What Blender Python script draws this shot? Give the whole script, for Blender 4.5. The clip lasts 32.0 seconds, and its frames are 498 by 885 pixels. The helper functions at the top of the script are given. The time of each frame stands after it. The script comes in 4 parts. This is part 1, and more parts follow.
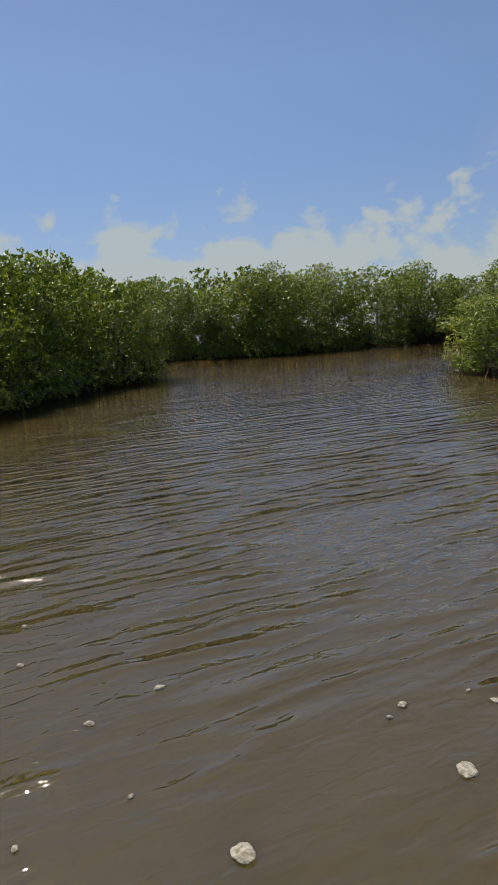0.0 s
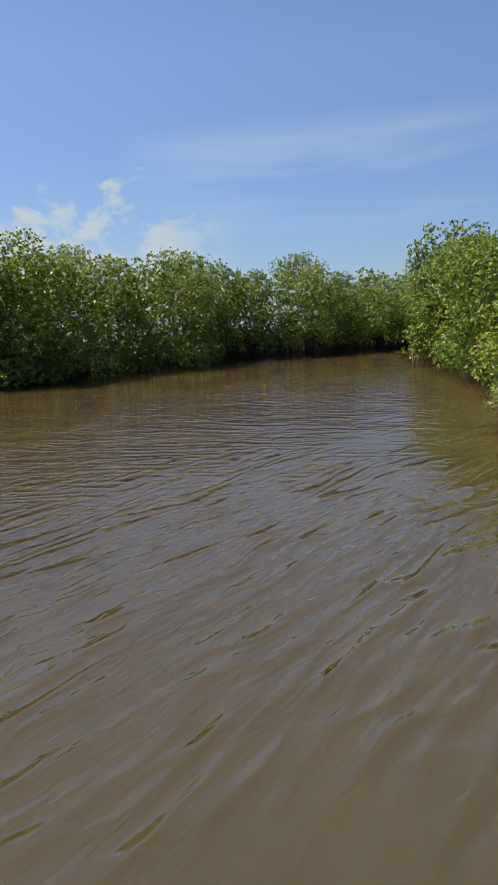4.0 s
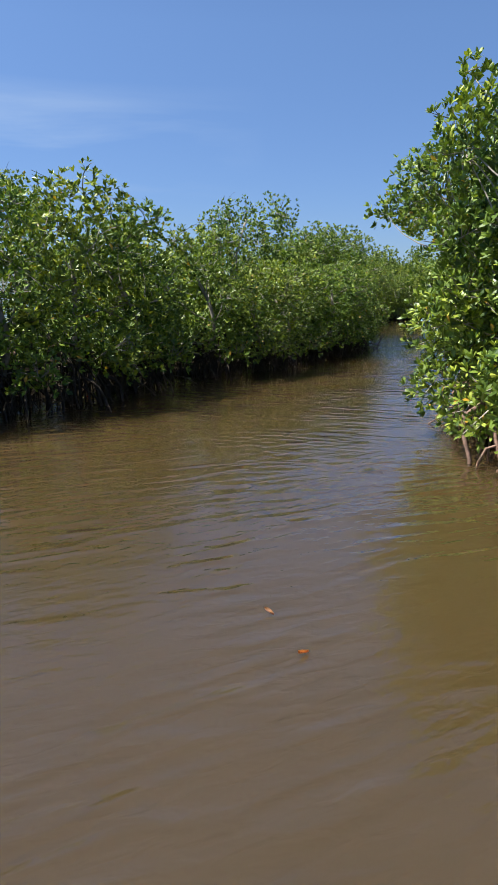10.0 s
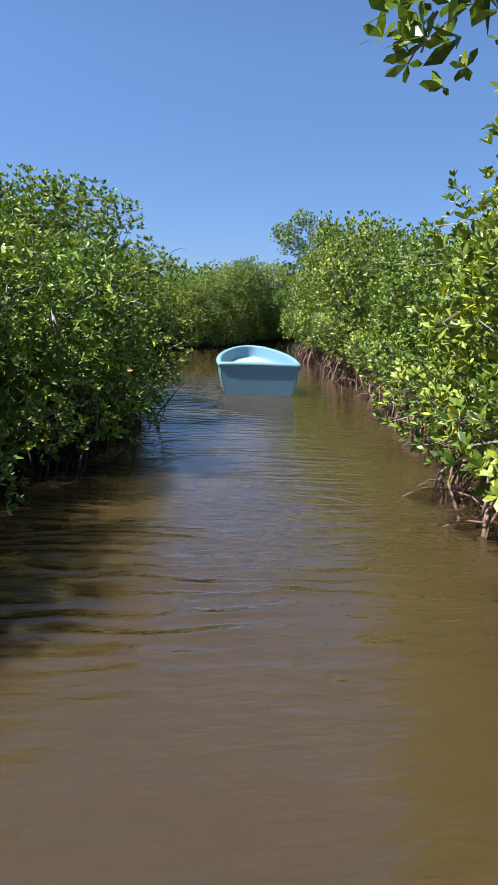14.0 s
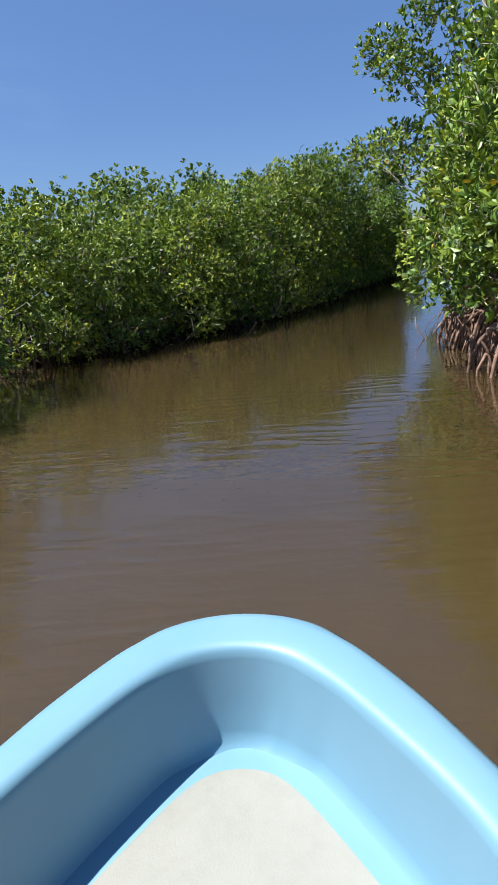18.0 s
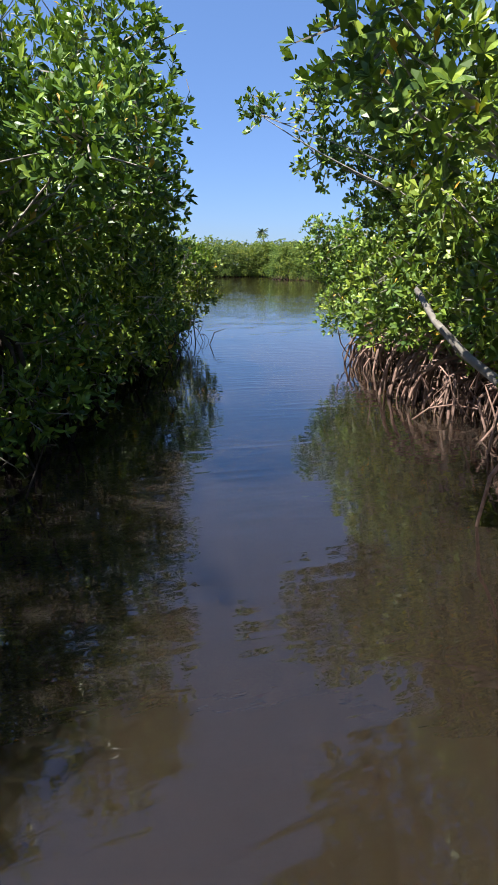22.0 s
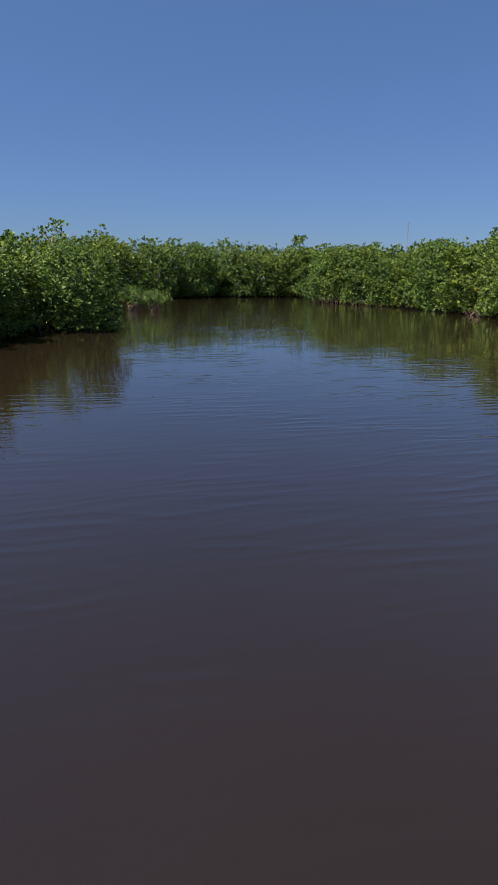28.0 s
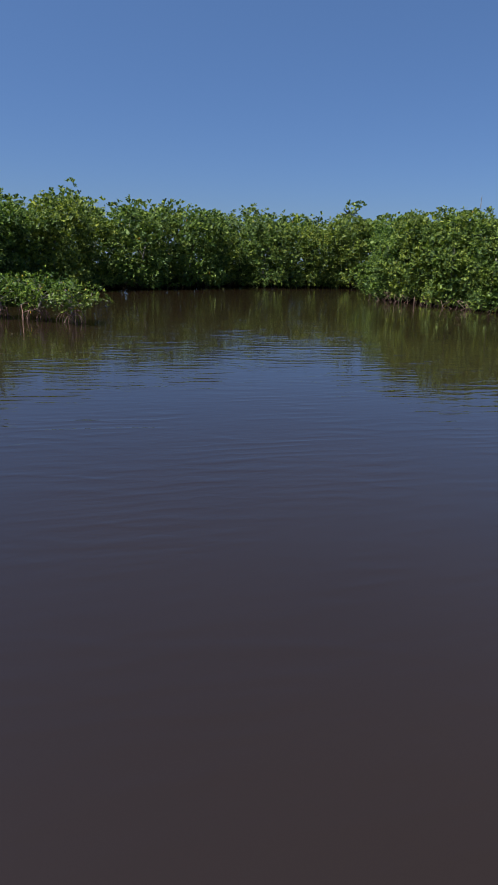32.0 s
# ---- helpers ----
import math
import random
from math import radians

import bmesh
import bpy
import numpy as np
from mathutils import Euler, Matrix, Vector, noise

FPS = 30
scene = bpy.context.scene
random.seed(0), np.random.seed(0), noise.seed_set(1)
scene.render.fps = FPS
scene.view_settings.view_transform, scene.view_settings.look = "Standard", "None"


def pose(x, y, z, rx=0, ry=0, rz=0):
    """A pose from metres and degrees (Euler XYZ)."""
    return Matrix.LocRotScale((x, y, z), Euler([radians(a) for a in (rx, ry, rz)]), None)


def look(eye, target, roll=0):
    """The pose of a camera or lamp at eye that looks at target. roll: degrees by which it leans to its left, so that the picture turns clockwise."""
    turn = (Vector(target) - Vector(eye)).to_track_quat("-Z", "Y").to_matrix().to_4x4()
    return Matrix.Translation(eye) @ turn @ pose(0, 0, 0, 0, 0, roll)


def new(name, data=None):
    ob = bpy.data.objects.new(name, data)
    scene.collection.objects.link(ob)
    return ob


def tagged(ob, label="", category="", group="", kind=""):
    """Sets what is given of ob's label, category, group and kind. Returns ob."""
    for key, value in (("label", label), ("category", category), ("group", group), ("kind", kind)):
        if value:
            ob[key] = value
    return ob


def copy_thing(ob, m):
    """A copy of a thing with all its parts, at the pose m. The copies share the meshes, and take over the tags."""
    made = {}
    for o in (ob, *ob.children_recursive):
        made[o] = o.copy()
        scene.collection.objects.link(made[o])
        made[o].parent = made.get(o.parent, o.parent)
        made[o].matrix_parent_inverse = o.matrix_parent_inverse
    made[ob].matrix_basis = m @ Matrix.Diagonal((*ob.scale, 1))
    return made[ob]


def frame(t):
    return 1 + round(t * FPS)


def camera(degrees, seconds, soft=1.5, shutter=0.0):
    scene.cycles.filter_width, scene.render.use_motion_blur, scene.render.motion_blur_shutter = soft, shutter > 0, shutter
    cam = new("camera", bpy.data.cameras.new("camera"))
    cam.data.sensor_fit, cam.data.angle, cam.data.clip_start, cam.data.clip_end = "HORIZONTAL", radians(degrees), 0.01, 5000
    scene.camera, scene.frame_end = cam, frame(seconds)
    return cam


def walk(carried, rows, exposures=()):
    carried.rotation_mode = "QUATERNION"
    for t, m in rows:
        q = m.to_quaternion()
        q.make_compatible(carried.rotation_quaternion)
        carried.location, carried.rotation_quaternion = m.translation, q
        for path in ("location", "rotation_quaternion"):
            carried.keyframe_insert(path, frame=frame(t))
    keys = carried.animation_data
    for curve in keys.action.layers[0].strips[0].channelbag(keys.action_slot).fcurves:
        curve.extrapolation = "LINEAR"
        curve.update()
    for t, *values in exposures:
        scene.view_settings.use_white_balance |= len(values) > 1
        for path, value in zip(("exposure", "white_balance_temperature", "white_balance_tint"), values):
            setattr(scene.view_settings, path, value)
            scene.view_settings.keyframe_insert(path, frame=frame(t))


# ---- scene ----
cam = camera(42.1, 32.0, 1.1)
PATH = [
    (0, (-0.030, -0.011, 1.552), (-0.015, 1.956, 1.191), -4.05),
    (0.5, (-0.729, 1.597, 1.580), (-0.572, 3.562, 1.243), -4.97),
    (1, (-1.304, 3.130, 1.585), (-1.062, 5.089, 1.262), -5.36),
    (1.5, (-1.799, 4.595, 1.622), (-1.408, 6.529, 1.295), -4.85),
    (2, (-2.149, 6.028, 1.661), (-1.589, 7.919, 1.325), -4.21),
    (2.5, (-2.329, 7.430, 1.679), (-1.630, 9.271, 1.329), -3.70),
    (3, (-2.340, 8.781, 1.713), (-1.485, 10.551, 1.345), -2.92),
    (3.5, (-2.247, 10.017, 1.765), (-1.354, 11.765, 1.383), -2.95),
    (4, (-2.094, 11.156, 1.826), (-1.126, 12.859, 1.423), -2.63),
    (4.5, (-1.789, 12.302, 1.877), (-0.751, 13.959, 1.456), -2.18),
    (6.5, (0.196, 17.292, 1.860), (1.450, 18.781, 1.402), -0.42),
    (7, (0.900, 18.456, 1.871), (2.172, 19.928, 1.408), -0.69),
    (7.5, (1.654, 19.644, 1.840), (2.960, 21.086, 1.372), -3.34),
    (8, (2.316, 20.800, 1.775), (3.708, 22.154, 1.296), -2.36),
    (8.5, (2.986, 21.726, 1.772), (4.469, 22.979, 1.293), -1.06),
    (9, (3.772, 22.595, 1.748), (5.302, 23.793, 1.277), -1.11),
    (9.5, (4.536, 23.434, 1.738), (6.139, 24.532, 1.267), -1.01),
    (10, (5.349, 24.227, 1.743), (7.013, 25.231, 1.272), -0.05),
    (10.5, (6.268, 24.959, 1.724), (7.996, 25.855, 1.264), 1.18),
    (11, (7.262, 25.594, 1.719), (9.042, 26.390, 1.275), 1.86),
    (11.5, (8.255, 26.172, 1.716), (10.085, 26.855, 1.285), 1.48),
    (12, (9.323, 26.705, 1.706), (11.197, 27.263, 1.285), 0.89),
    (12.5, (10.444, 27.174, 1.690), (12.359, 27.581, 1.279), 0.88),
    (13, (11.705, 27.545, 1.667), (13.640, 27.846, 1.261), 1.14),
    (13.5, (13.044, 27.892, 1.653), (14.980, 28.187, 1.249), 2.09),
    (14, (14.514, 28.152, 1.616), (16.454, 28.427, 1.217), 3.18),
    (14.5, (16.052, 28.341, 1.596), (17.991, 28.616, 1.194), 3.36),
    (15, (17.627, 28.484, 1.603), (19.553, 28.815, 1.177), 1.98),
    (15.5, (19.240, 28.666, 1.610), (21.138, 29.068, 1.126), 0.85),
    (17.5, (26.371, 29.594, 1.691), (28.211, 30.145, 1.132), -4.26),
    (18, (28.229, 29.890, 1.676), (30.052, 30.472, 1.093), -4.23),
    (18.5, (30.136, 30.209, 1.635), (31.949, 30.809, 1.040), -4.34),
    (19, (32.094, 30.535, 1.553), (33.907, 31.140, 0.962), -4.92),
    (19.5, (34.115, 30.796, 1.539), (35.943, 31.349, 0.946), -4.62),
    (20, (36.295, 31.035, 1.546), (38.162, 31.444, 0.956), -2.99),
    (20.5, (38.556, 31.153, 1.540), (40.447, 31.460, 0.968), -1.56),
    (21, (40.747, 31.161, 1.529), (42.667, 31.215, 0.971), -1.81),
    (21.5, (42.952, 31.158, 1.553), (44.874, 31.074, 1.005), -1.19),
    (22, (45.127, 31.056, 1.598), (47.050, 30.941, 1.061), 0.51),
    (22.5, (47.255, 30.861, 1.623), (49.181, 30.740, 1.096), 1.58),
    (23, (49.374, 30.624, 1.623), (51.302, 30.508, 1.102), 2.11),
    (23.5, (51.486, 30.384, 1.609), (53.414, 30.282, 1.088), 2.29),
    (24, (53.533, 30.174, 1.602), (55.463, 30.088, 1.082), 2.10),
    (24.5, (55.360, 30.022, 1.602), (57.290, 29.952, 1.081), 1.89),
    (25, (57.134, 29.901, 1.602), (59.063, 29.840, 1.077), 2.11),
    (25.5, (58.932, 29.823, 1.683), (60.859, 29.763, 1.152), 2.45),
    (27.5, (66.345, 29.419, 1.659), (68.282, 29.411, 1.159), 0.38),
    (28, (68.271, 29.261, 1.642), (70.207, 29.248, 1.140), 0.72),
    (28.5, (70.160, 29.165, 1.620), (72.096, 29.145, 1.118), 0.93),
    (29, (72.025, 29.044, 1.611), (73.960, 29.035, 1.104), 0.95),
    (29.5, (73.882, 28.943, 1.603), (75.815, 28.961, 1.088), 0.83),
    (30, (75.687, 28.782, 1.582), (77.618, 28.829, 1.063), 0.72),
    (30.5, (77.551, 28.635, 1.599), (79.479, 28.705, 1.072), 0.82),
    (31, (79.442, 28.502, 1.610), (81.367, 28.586, 1.075), 1.12),
    (31.5, (81.336, 28.419, 1.609), (83.257, 28.519, 1.063), 1.46),
    (32, (83.308, 28.437, 1.598), (85.226, 28.545, 1.042), 1.69),
]
EXPOSURES = [(0, 0.66, 7600, 6), (2, 1.05, 7600, 6), (4, 0.97, 7200, 5), (9, 1.02, 6500, 5), (14, 1.17, 6200, 5), (18, 0.9, 6200, 5), (19, 0.97, 6200, 5), (21, 1.17, 6200, 5), (22.5, 1.52, 6300, 10), (23.1, 1.67, 6400, 10), (24, 1.44, 6400, 10), (25, 1.12, 6400, 10), (26, 0.52, 6150, 6), (32, 0.42, 6000, 6)]
walk(cam, [(t, look(eye, target, roll)) for t, eye, target, roll in PATH], EXPOSURES)

# ---------- sky and sun ----------
SUN_AWAY, SUN_HIGH = (-0.47, 0.883), 61.5
world = bpy.data.worlds.new("sky")
scene.world = world
world.use_nodes = True
wn = world.node_tree
sky = wn.nodes.new("ShaderNodeTexSky")
sky.sky_type, sky.sun_disc = "NISHITA", False
sky.sun_elevation, sky.sun_rotation = radians(SUN_HIGH), math.atan2(SUN_AWAY[0], SUN_AWAY[1])
sky.altitude, sky.air_density, sky.dust_density, sky.ozone_density = 1000, 0.9, 0.8, 1.8
deep = wn.nodes.new("ShaderNodeMix")
deep.data_type, deep.blend_type = "RGBA", "MULTIPLY"
deep.inputs[0].default_value = 1.0
way = wn.nodes.new("ShaderNodeTexCoord")
rise = wn.nodes.new("ShaderNodeSeparateXYZ")
wn.links.new(way.outputs["Generated"], rise.inputs[0])
haze = wn.nodes.new("ShaderNodeValToRGB")
haze.color_ramp.elements[0].position, haze.color_ramp.elements[0].color = 0.0, (0.46, 0.54, 0.78, 1)
haze.color_ramp.elements[1].position, haze.color_ramp.elements[1].color = 0.33, (0.86, 0.95, 1.14, 1)
wn.links.new(rise.outputs["Z"], haze.inputs[0])
wn.links.new(haze.outputs[0], deep.inputs[7])
wn.links.new(sky.outputs[0], deep.inputs[6])
wn.links.new(deep.outputs[2], wn.nodes["Background"].inputs["Color"])
wn.nodes["Background"].inputs["Strength"].default_value = 0.069
lamp = bpy.data.lights.new("sun", "SUN")
lamp.energy, lamp.angle, lamp.color = 5.0, radians(0.53), (1.0, 0.95, 0.86)
sun = new("sun", lamp)
sun.matrix_world = look((SUN_AWAY[0] * 40, SUN_AWAY[1] * 40, 40 * math.tan(radians(SUN_HIGH))), (0, 0, 0))

# ---------- materials ----------
def material(name, roughness=0.6, metallic=0.0, specular=0.5):
    m = bpy.data.materials.new(name)
    m.use_nodes = True
    nt = m.node_tree
    b = nt.nodes["Principled BSDF"]
    b.inputs["Roughness"].default_value = roughness
    b.inputs["Metallic"].default_value = metallic
    b.inputs["Specular IOR Level"].default_value = specular
    return m, nt, b


def node(nt, kind, **values):
    n = nt.nodes.new(kind)
    for key, value in values.items():
        n.inputs[key.replace("_", " ")].default_value = value
    return n


def ramp(nt, source, stops, smooth=False):
    r = nt.nodes.new("ShaderNodeValToRGB")
    if smooth:
        r.color_ramp.interpolation = "EASE"
    el = r.color_ramp.elements
    while len(el) < len(stops):
        el.new(0.5)
    for e, (p, c) in zip(el, stops):
        e.position, e.color = p, (*c, 1)
    nt.links.new(source, r.inputs["Fac"])
    return r.outputs["Color"]


def mixed(nt, fac, a, b, how="MIX"):
    n = nt.nodes.new("ShaderNodeMix")
    n.data_type, n.blend_type = "RGBA", how
    if isinstance(fac, (int, float)):
        n.inputs[0].default_value = fac
    else:
        nt.links.new(fac, n.inputs[0])
    for i, v in ((6, a), (7, b)):
        if isinstance(v, tuple):
            n.inputs[i].default_value = (*v, 1)
        else:
            nt.links.new(v, n.inputs[i])
    return n.outputs[2]


def maths(nt, how, a, b=0.0, clamp=False):
    n = nt.nodes.new("ShaderNodeMath")
    n.operation, n.use_clamp = how, clamp
    for i, v in ((0, a), (1, b)):
        if isinstance(v, (int, float)):
            n.inputs[i].default_value = v
        else:
            nt.links.new(v, n.inputs[i])
    return n.outputs[0]


def bumped(nt, bsdf, height, strength, distance):
    b = nt.nodes.new("ShaderNodeBump")
    b.inputs["Strength"].default_value = strength
    b.inputs["Distance"].default_value = distance
    nt.links.new(height, b.inputs["Height"])
    nt.links.new(b.outputs["Normal"], bsdf.inputs["Normal"])
    return b


def leaf_material(name, stops, glow=0.4, dead=0.993, rough=0.36):
    m, nt, b = material(name, rough, 0.0, 0.36)
    geo = nt.nodes.new("ShaderNodeNewGeometry")
    info = nt.nodes.new("ShaderNodeObjectInfo")
    col = ramp(nt, geo.outputs["Random Per Island"], stops)
    tint = ramp(nt, info.outputs["Random"], [(0, (0.82, 0.93, 0.8)), (0.5, (1, 1, 1)), (1, (1.16, 1.06, 0.85))])
    col = mixed(nt, 1.0, col, tint, "MULTIPLY")
    patch = node(nt, "ShaderNodeTexNoise", Scale=1.3, Detail=3.0)
    nt.links.new(geo.outputs["Position"], patch.inputs["Vector"])
    col = mixed(nt, 1.0, col, ramp(nt, patch.outputs["Fac"], [(0.3, (0.6, 0.72, 0.75)), (0.7, (1.25, 1.18, 1.0))]), "MULTIPLY")
    old = maths(nt, "GREATER_THAN", geo.outputs["Random Per Island"], dead)
    col = mixed(nt, old, col, (0.5, 0.3, 0.035))
    nt.links.new(col, b.inputs["Base Color"])
    lit = nt.nodes.new("ShaderNodeBsdfTranslucent")
    nt.links.new(mixed(nt, 1.0, col, (1.35, 1.45, 0.6), "MULTIPLY"), lit.inputs["Color"])
    both = nt.nodes.new("ShaderNodeMixShader")
    both.inputs[0].default_value = glow
    nt.links.new(b.outputs[0], both.inputs[1])
    nt.links.new(lit.outputs[0], both.inputs[2])
    nt.links.new(both.outputs[0], nt.nodes["Material Output"].inputs["Surface"])
    return m


LEAF = leaf_material("mangrove leaf", [(0, (0.05, 0.088, 0.02)), (0.4, (0.12, 0.178, 0.03)), (0.8, (0.225, 0.29, 0.043)), (1, (0.36, 0.40, 0.06))], 0.13, 0.993, 0.42)
LEAF_FAR = leaf_material("mangrove leaf far", [(0, (0.03, 0.055, 0.014)), (0.5, (0.11, 0.165, 0.03)), (1, (0.28, 0.33, 0.052))], 0.15, 0.998, 0.6)


def wood_material(name, dark, light, scale=9.0):
    m, nt, b = material(name, 0.85, 0.0, 0.25)
    geo = nt.nodes.new("ShaderNodeNewGeometry")
    info = nt.nodes.new("ShaderNodeObjectInfo")
    n = node(nt, "ShaderNodeTexNoise", Scale=scale, Detail=6.0, Roughness=0.65)
    nt.links.new(geo.outputs["Position"], n.inputs["Vector"])
    col = ramp(nt, n.outputs["Fac"], [(0.3, dark), (0.68, light)])
    col = mixed(nt, 1.0, col, ramp(nt, info.outputs["Random"], [(0, (0.75, 0.75, 0.75)), (1, (1.15, 1.1, 1.05))]), "MULTIPLY")
    nt.links.new(col, b.inputs["Base Color"])
    fine = node(nt, "ShaderNodeTexNoise", Scale=60.0, Detail=4.0)
    nt.links.new(geo.outputs["Position"], fine.inputs["Vector"])
    bumped(nt, b, fine.outputs["Fac"], 0.5, 0.006)
    return m


BARK = wood_material("grey mangrove bark", (0.12, 0.1, 0.085), (0.34, 0.31, 0.27))
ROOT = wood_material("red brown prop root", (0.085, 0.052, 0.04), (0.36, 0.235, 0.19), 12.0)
# shaded banks' copy of the root wood: the shade is put into the colour
ROOT_SHADE = wood_material("root in bank shade", (0.025, 0.019, 0.015), (0.085, 0.067, 0.053), 12.0)
TWIG = wood_material("pale twig", (0.15, 0.13, 0.11), (0.4, 0.37, 0.33), 14.0)
# near black: the shade under the crowns is put into the mud's colour
MUD = wood_material("mangrove mud in canopy shade", (0.012, 0.009, 0.006), (0.04, 0.03, 0.02), 3.0)
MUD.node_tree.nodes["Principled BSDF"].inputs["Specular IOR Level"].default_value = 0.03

WATER, nt, b = material("murky lagoon water", 0.02, 0.0, 0.95)
b.inputs["IOR"].default_value = 1.5
b.subsurface_method = "BURLEY"
b.inputs["Subsurface Radius"].default_value = (1.0, 0.8, 0.55)
b.inputs["Subsurface Scale"].default_value = 0.42
geo = nt.nodes.new("ShaderNodeNewGeometry")
big = node(nt, "ShaderNodeTexNoise", Scale=0.18, Detail=3.0)
nt.links.new(geo.outputs["Position"], big.inputs["Vector"])
olive_silt = ramp(nt, big.outputs["Fac"], [(0.3, (0.040, 0.031, 0.0125)), (0.7, (0.052, 0.041, 0.017))])
brown_silt = ramp(nt, big.outputs["Fac"], [(0.3, (0.045, 0.0295, 0.012)), (0.7, (0.058, 0.0385, 0.016))])


def ripple(turn, sx, sy, detail, warp):
    mp = nt.nodes.new("ShaderNodeMapping")
    mp.inputs["Rotation"].default_value = (0, 0, radians(turn))
    mp.vector_type = "TEXTURE"
    mp.inputs["Scale"].default_value = (1 / sx, 1 / sy, 1)
    nt.links.new(geo.outputs["Position"], mp.inputs["Vector"])
    n = node(nt, "ShaderNodeTexNoise", Scale=1.0, Detail=detail, Roughness=0.5, Distortion=warp)
    nt.links.new(mp.outputs["Vector"], n.inputs["Vector"])
    return n.outputs["Fac"]


split = nt.nodes.new("ShaderNodeSeparateXYZ")
nt.links.new(geo.outputs["Position"], split.inputs[0])


def fade(value, a, b, lo, hi):
    n = nt.nodes.new("ShaderNodeMapRange")
    n.interpolation_type = "SMOOTHSTEP"
    for i, v in enumerate((a, b, lo, hi)):
        n.inputs[i + 1].default_value = v
    nt.links.new(value, n.inputs[0])
    return n.outputs[0]


silt = mixed(nt, fade(split.outputs["Y"], 9.0, 22.0, 0.0, 1.0), olive_silt, brown_silt)
# tree shade over the narrows is painted into the water's base colour
shaded_water = ramp(nt, big.outputs["Fac"], [(0.3, (0.012, 0.009, 0.0065)), (0.7, (0.017, 0.0125, 0.009))])
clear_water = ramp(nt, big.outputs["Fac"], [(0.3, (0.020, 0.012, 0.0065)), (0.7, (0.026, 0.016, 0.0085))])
tone = mixed(nt, fade(split.outputs["X"], 32.0, 50.0, 0.0, 1.0), silt, shaded_water)
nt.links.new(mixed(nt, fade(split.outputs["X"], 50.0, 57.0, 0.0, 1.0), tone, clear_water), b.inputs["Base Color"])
calm = fade(split.outputs["X"], -1.0, 12.0, 1.0, 0.8)
calm = maths(nt, "ADD", maths(nt, "MULTIPLY", calm, fade(split.outputs["X"], 17.0, 38.0, 1.0, 0.14)), fade(split.outputs["X"], 56.0, 70.0, 0.0, 0.04))
gusts = ripple(30, 0.12, 0.2, 2.0, 0.0)
gust = nt.nodes.new("ShaderNodeMapRange")
for i, v in enumerate((0.35, 0.65, 0.6, 1.4)):
    gust.inputs[i + 1].default_value = v
nt.links.new(gusts, gust.inputs[0])


def train(turn, length, bend, long):
    """A train of ripples whose crests run at turn degrees, length metres from crest to crest."""
    mp = nt.nodes.new("ShaderNodeMapping")
    mp.vector_type = "TEXTURE"
    mp.inputs["Rotation"].default_value = (0, 0, radians(turn - 90))
    mp.inputs["Scale"].default_value = (1, long, 1)
    nt.links.new(geo.outputs["Position"], mp.inputs["Vector"])
    w = node(nt, "ShaderNodeTexWave", Scale=2 * math.pi / 20 / length, Distortion=bend, Detail=2.0, Detail_Scale=1.6 * length / 0.3, Detail_Roughness=0.5)
    nt.links.new(mp.outputs["Vector"], w.inputs["Vector"])
    return w.outputs["Fac"]


def wave_set(turn, fine, coarse):
    """Short ripples whose crests run at turn degrees, in patches, on a longer swell."""
    low = maths(nt, "MULTIPLY", ripple(turn + 7, 0.9, 2.4, 1.0, 0.4), coarse)
    patch = fade(ripple(turn + 20, 0.7, 1.3, 1.0, 0.0), 0.36, 0.62, 0.15, 1.0)
    short = weighted(maths(nt, "ADD", maths(nt, "POWER", train(turn, 0.19, 9.0, 2.6), 1.9), weighted(maths(nt, "POWER", train(turn - 13, 0.34, 8.0, 2.2), 1.9), 1.3)), patch)
    tiny = maths(nt, "MULTIPLY", ripple(turn, 5.5, 14.0, 2.0, 0.5), 0.42 * fine)
    return maths(nt, "ADD", low, maths(nt, "ADD", tiny, maths(nt, "MULTIPLY", short, 0.3 * fine)))


def weighted(value, weight):
    return maths(nt, "MULTIPLY", value, weight)


# the crests lie across the channel all along its bends
turn_y = fade(split.outputs["Y"], 15.0, 21.0, 0.0, 1.0)
turn_x = fade(split.outputs["X"], 8.5, 14.0, 0.0, 1.0)
rest = maths(nt, "SUBTRACT", 1.0, turn_x)
waves = maths(nt, "ADD", weighted(weighted(wave_set(24, 1.35, 1.3), maths(nt, "SUBTRACT", 1.0, turn_y)), rest),
              maths(nt, "ADD", weighted(weighted(wave_set(-34, 1.1, 1.0), turn_y), rest), weighted(wave_set(-72, 0.8, 0.6), turn_x)))
nt.links.new(fade(split.outputs["X"], 62.0, 70.0, 1.0, 0.0), b.inputs["Subsurface Weight"])
height = maths(nt, "MULTIPLY", maths(nt, "MULTIPLY", waves, calm), gust.outputs[0])
bumped(nt, b, height, 1.0, 0.025)

# ---------- mesh helpers ----------
def part(name, mesh, mat, parent=None, label=""):
    if isinstance(mesh, bmesh.types.BMesh):
        me = bpy.data.meshes.new(name)
        mesh.to_mesh(me)
        mesh.free()
        mesh = me
    if mat and not mesh.materials:
        mesh.materials.append(mat)
    ob = new(name, mesh)
    ob.parent = parent
    if label:
        tagged(ob, label)
    return ob


def mesh_of(name, verts, faces, mat, smooth=False):
    me = bpy.data.meshes.new(name)
    me.from_pydata([tuple(v) for v in verts], [], [tuple(f) for f in faces])
    if smooth:
        me.polygons.foreach_set("use_smooth", [True] * len(me.polygons))
    me.materials.append(mat)
    return me


def unit(v):
    return v / np.maximum(np.linalg.norm(v, axis=-1, keepdims=True), 1e-9)


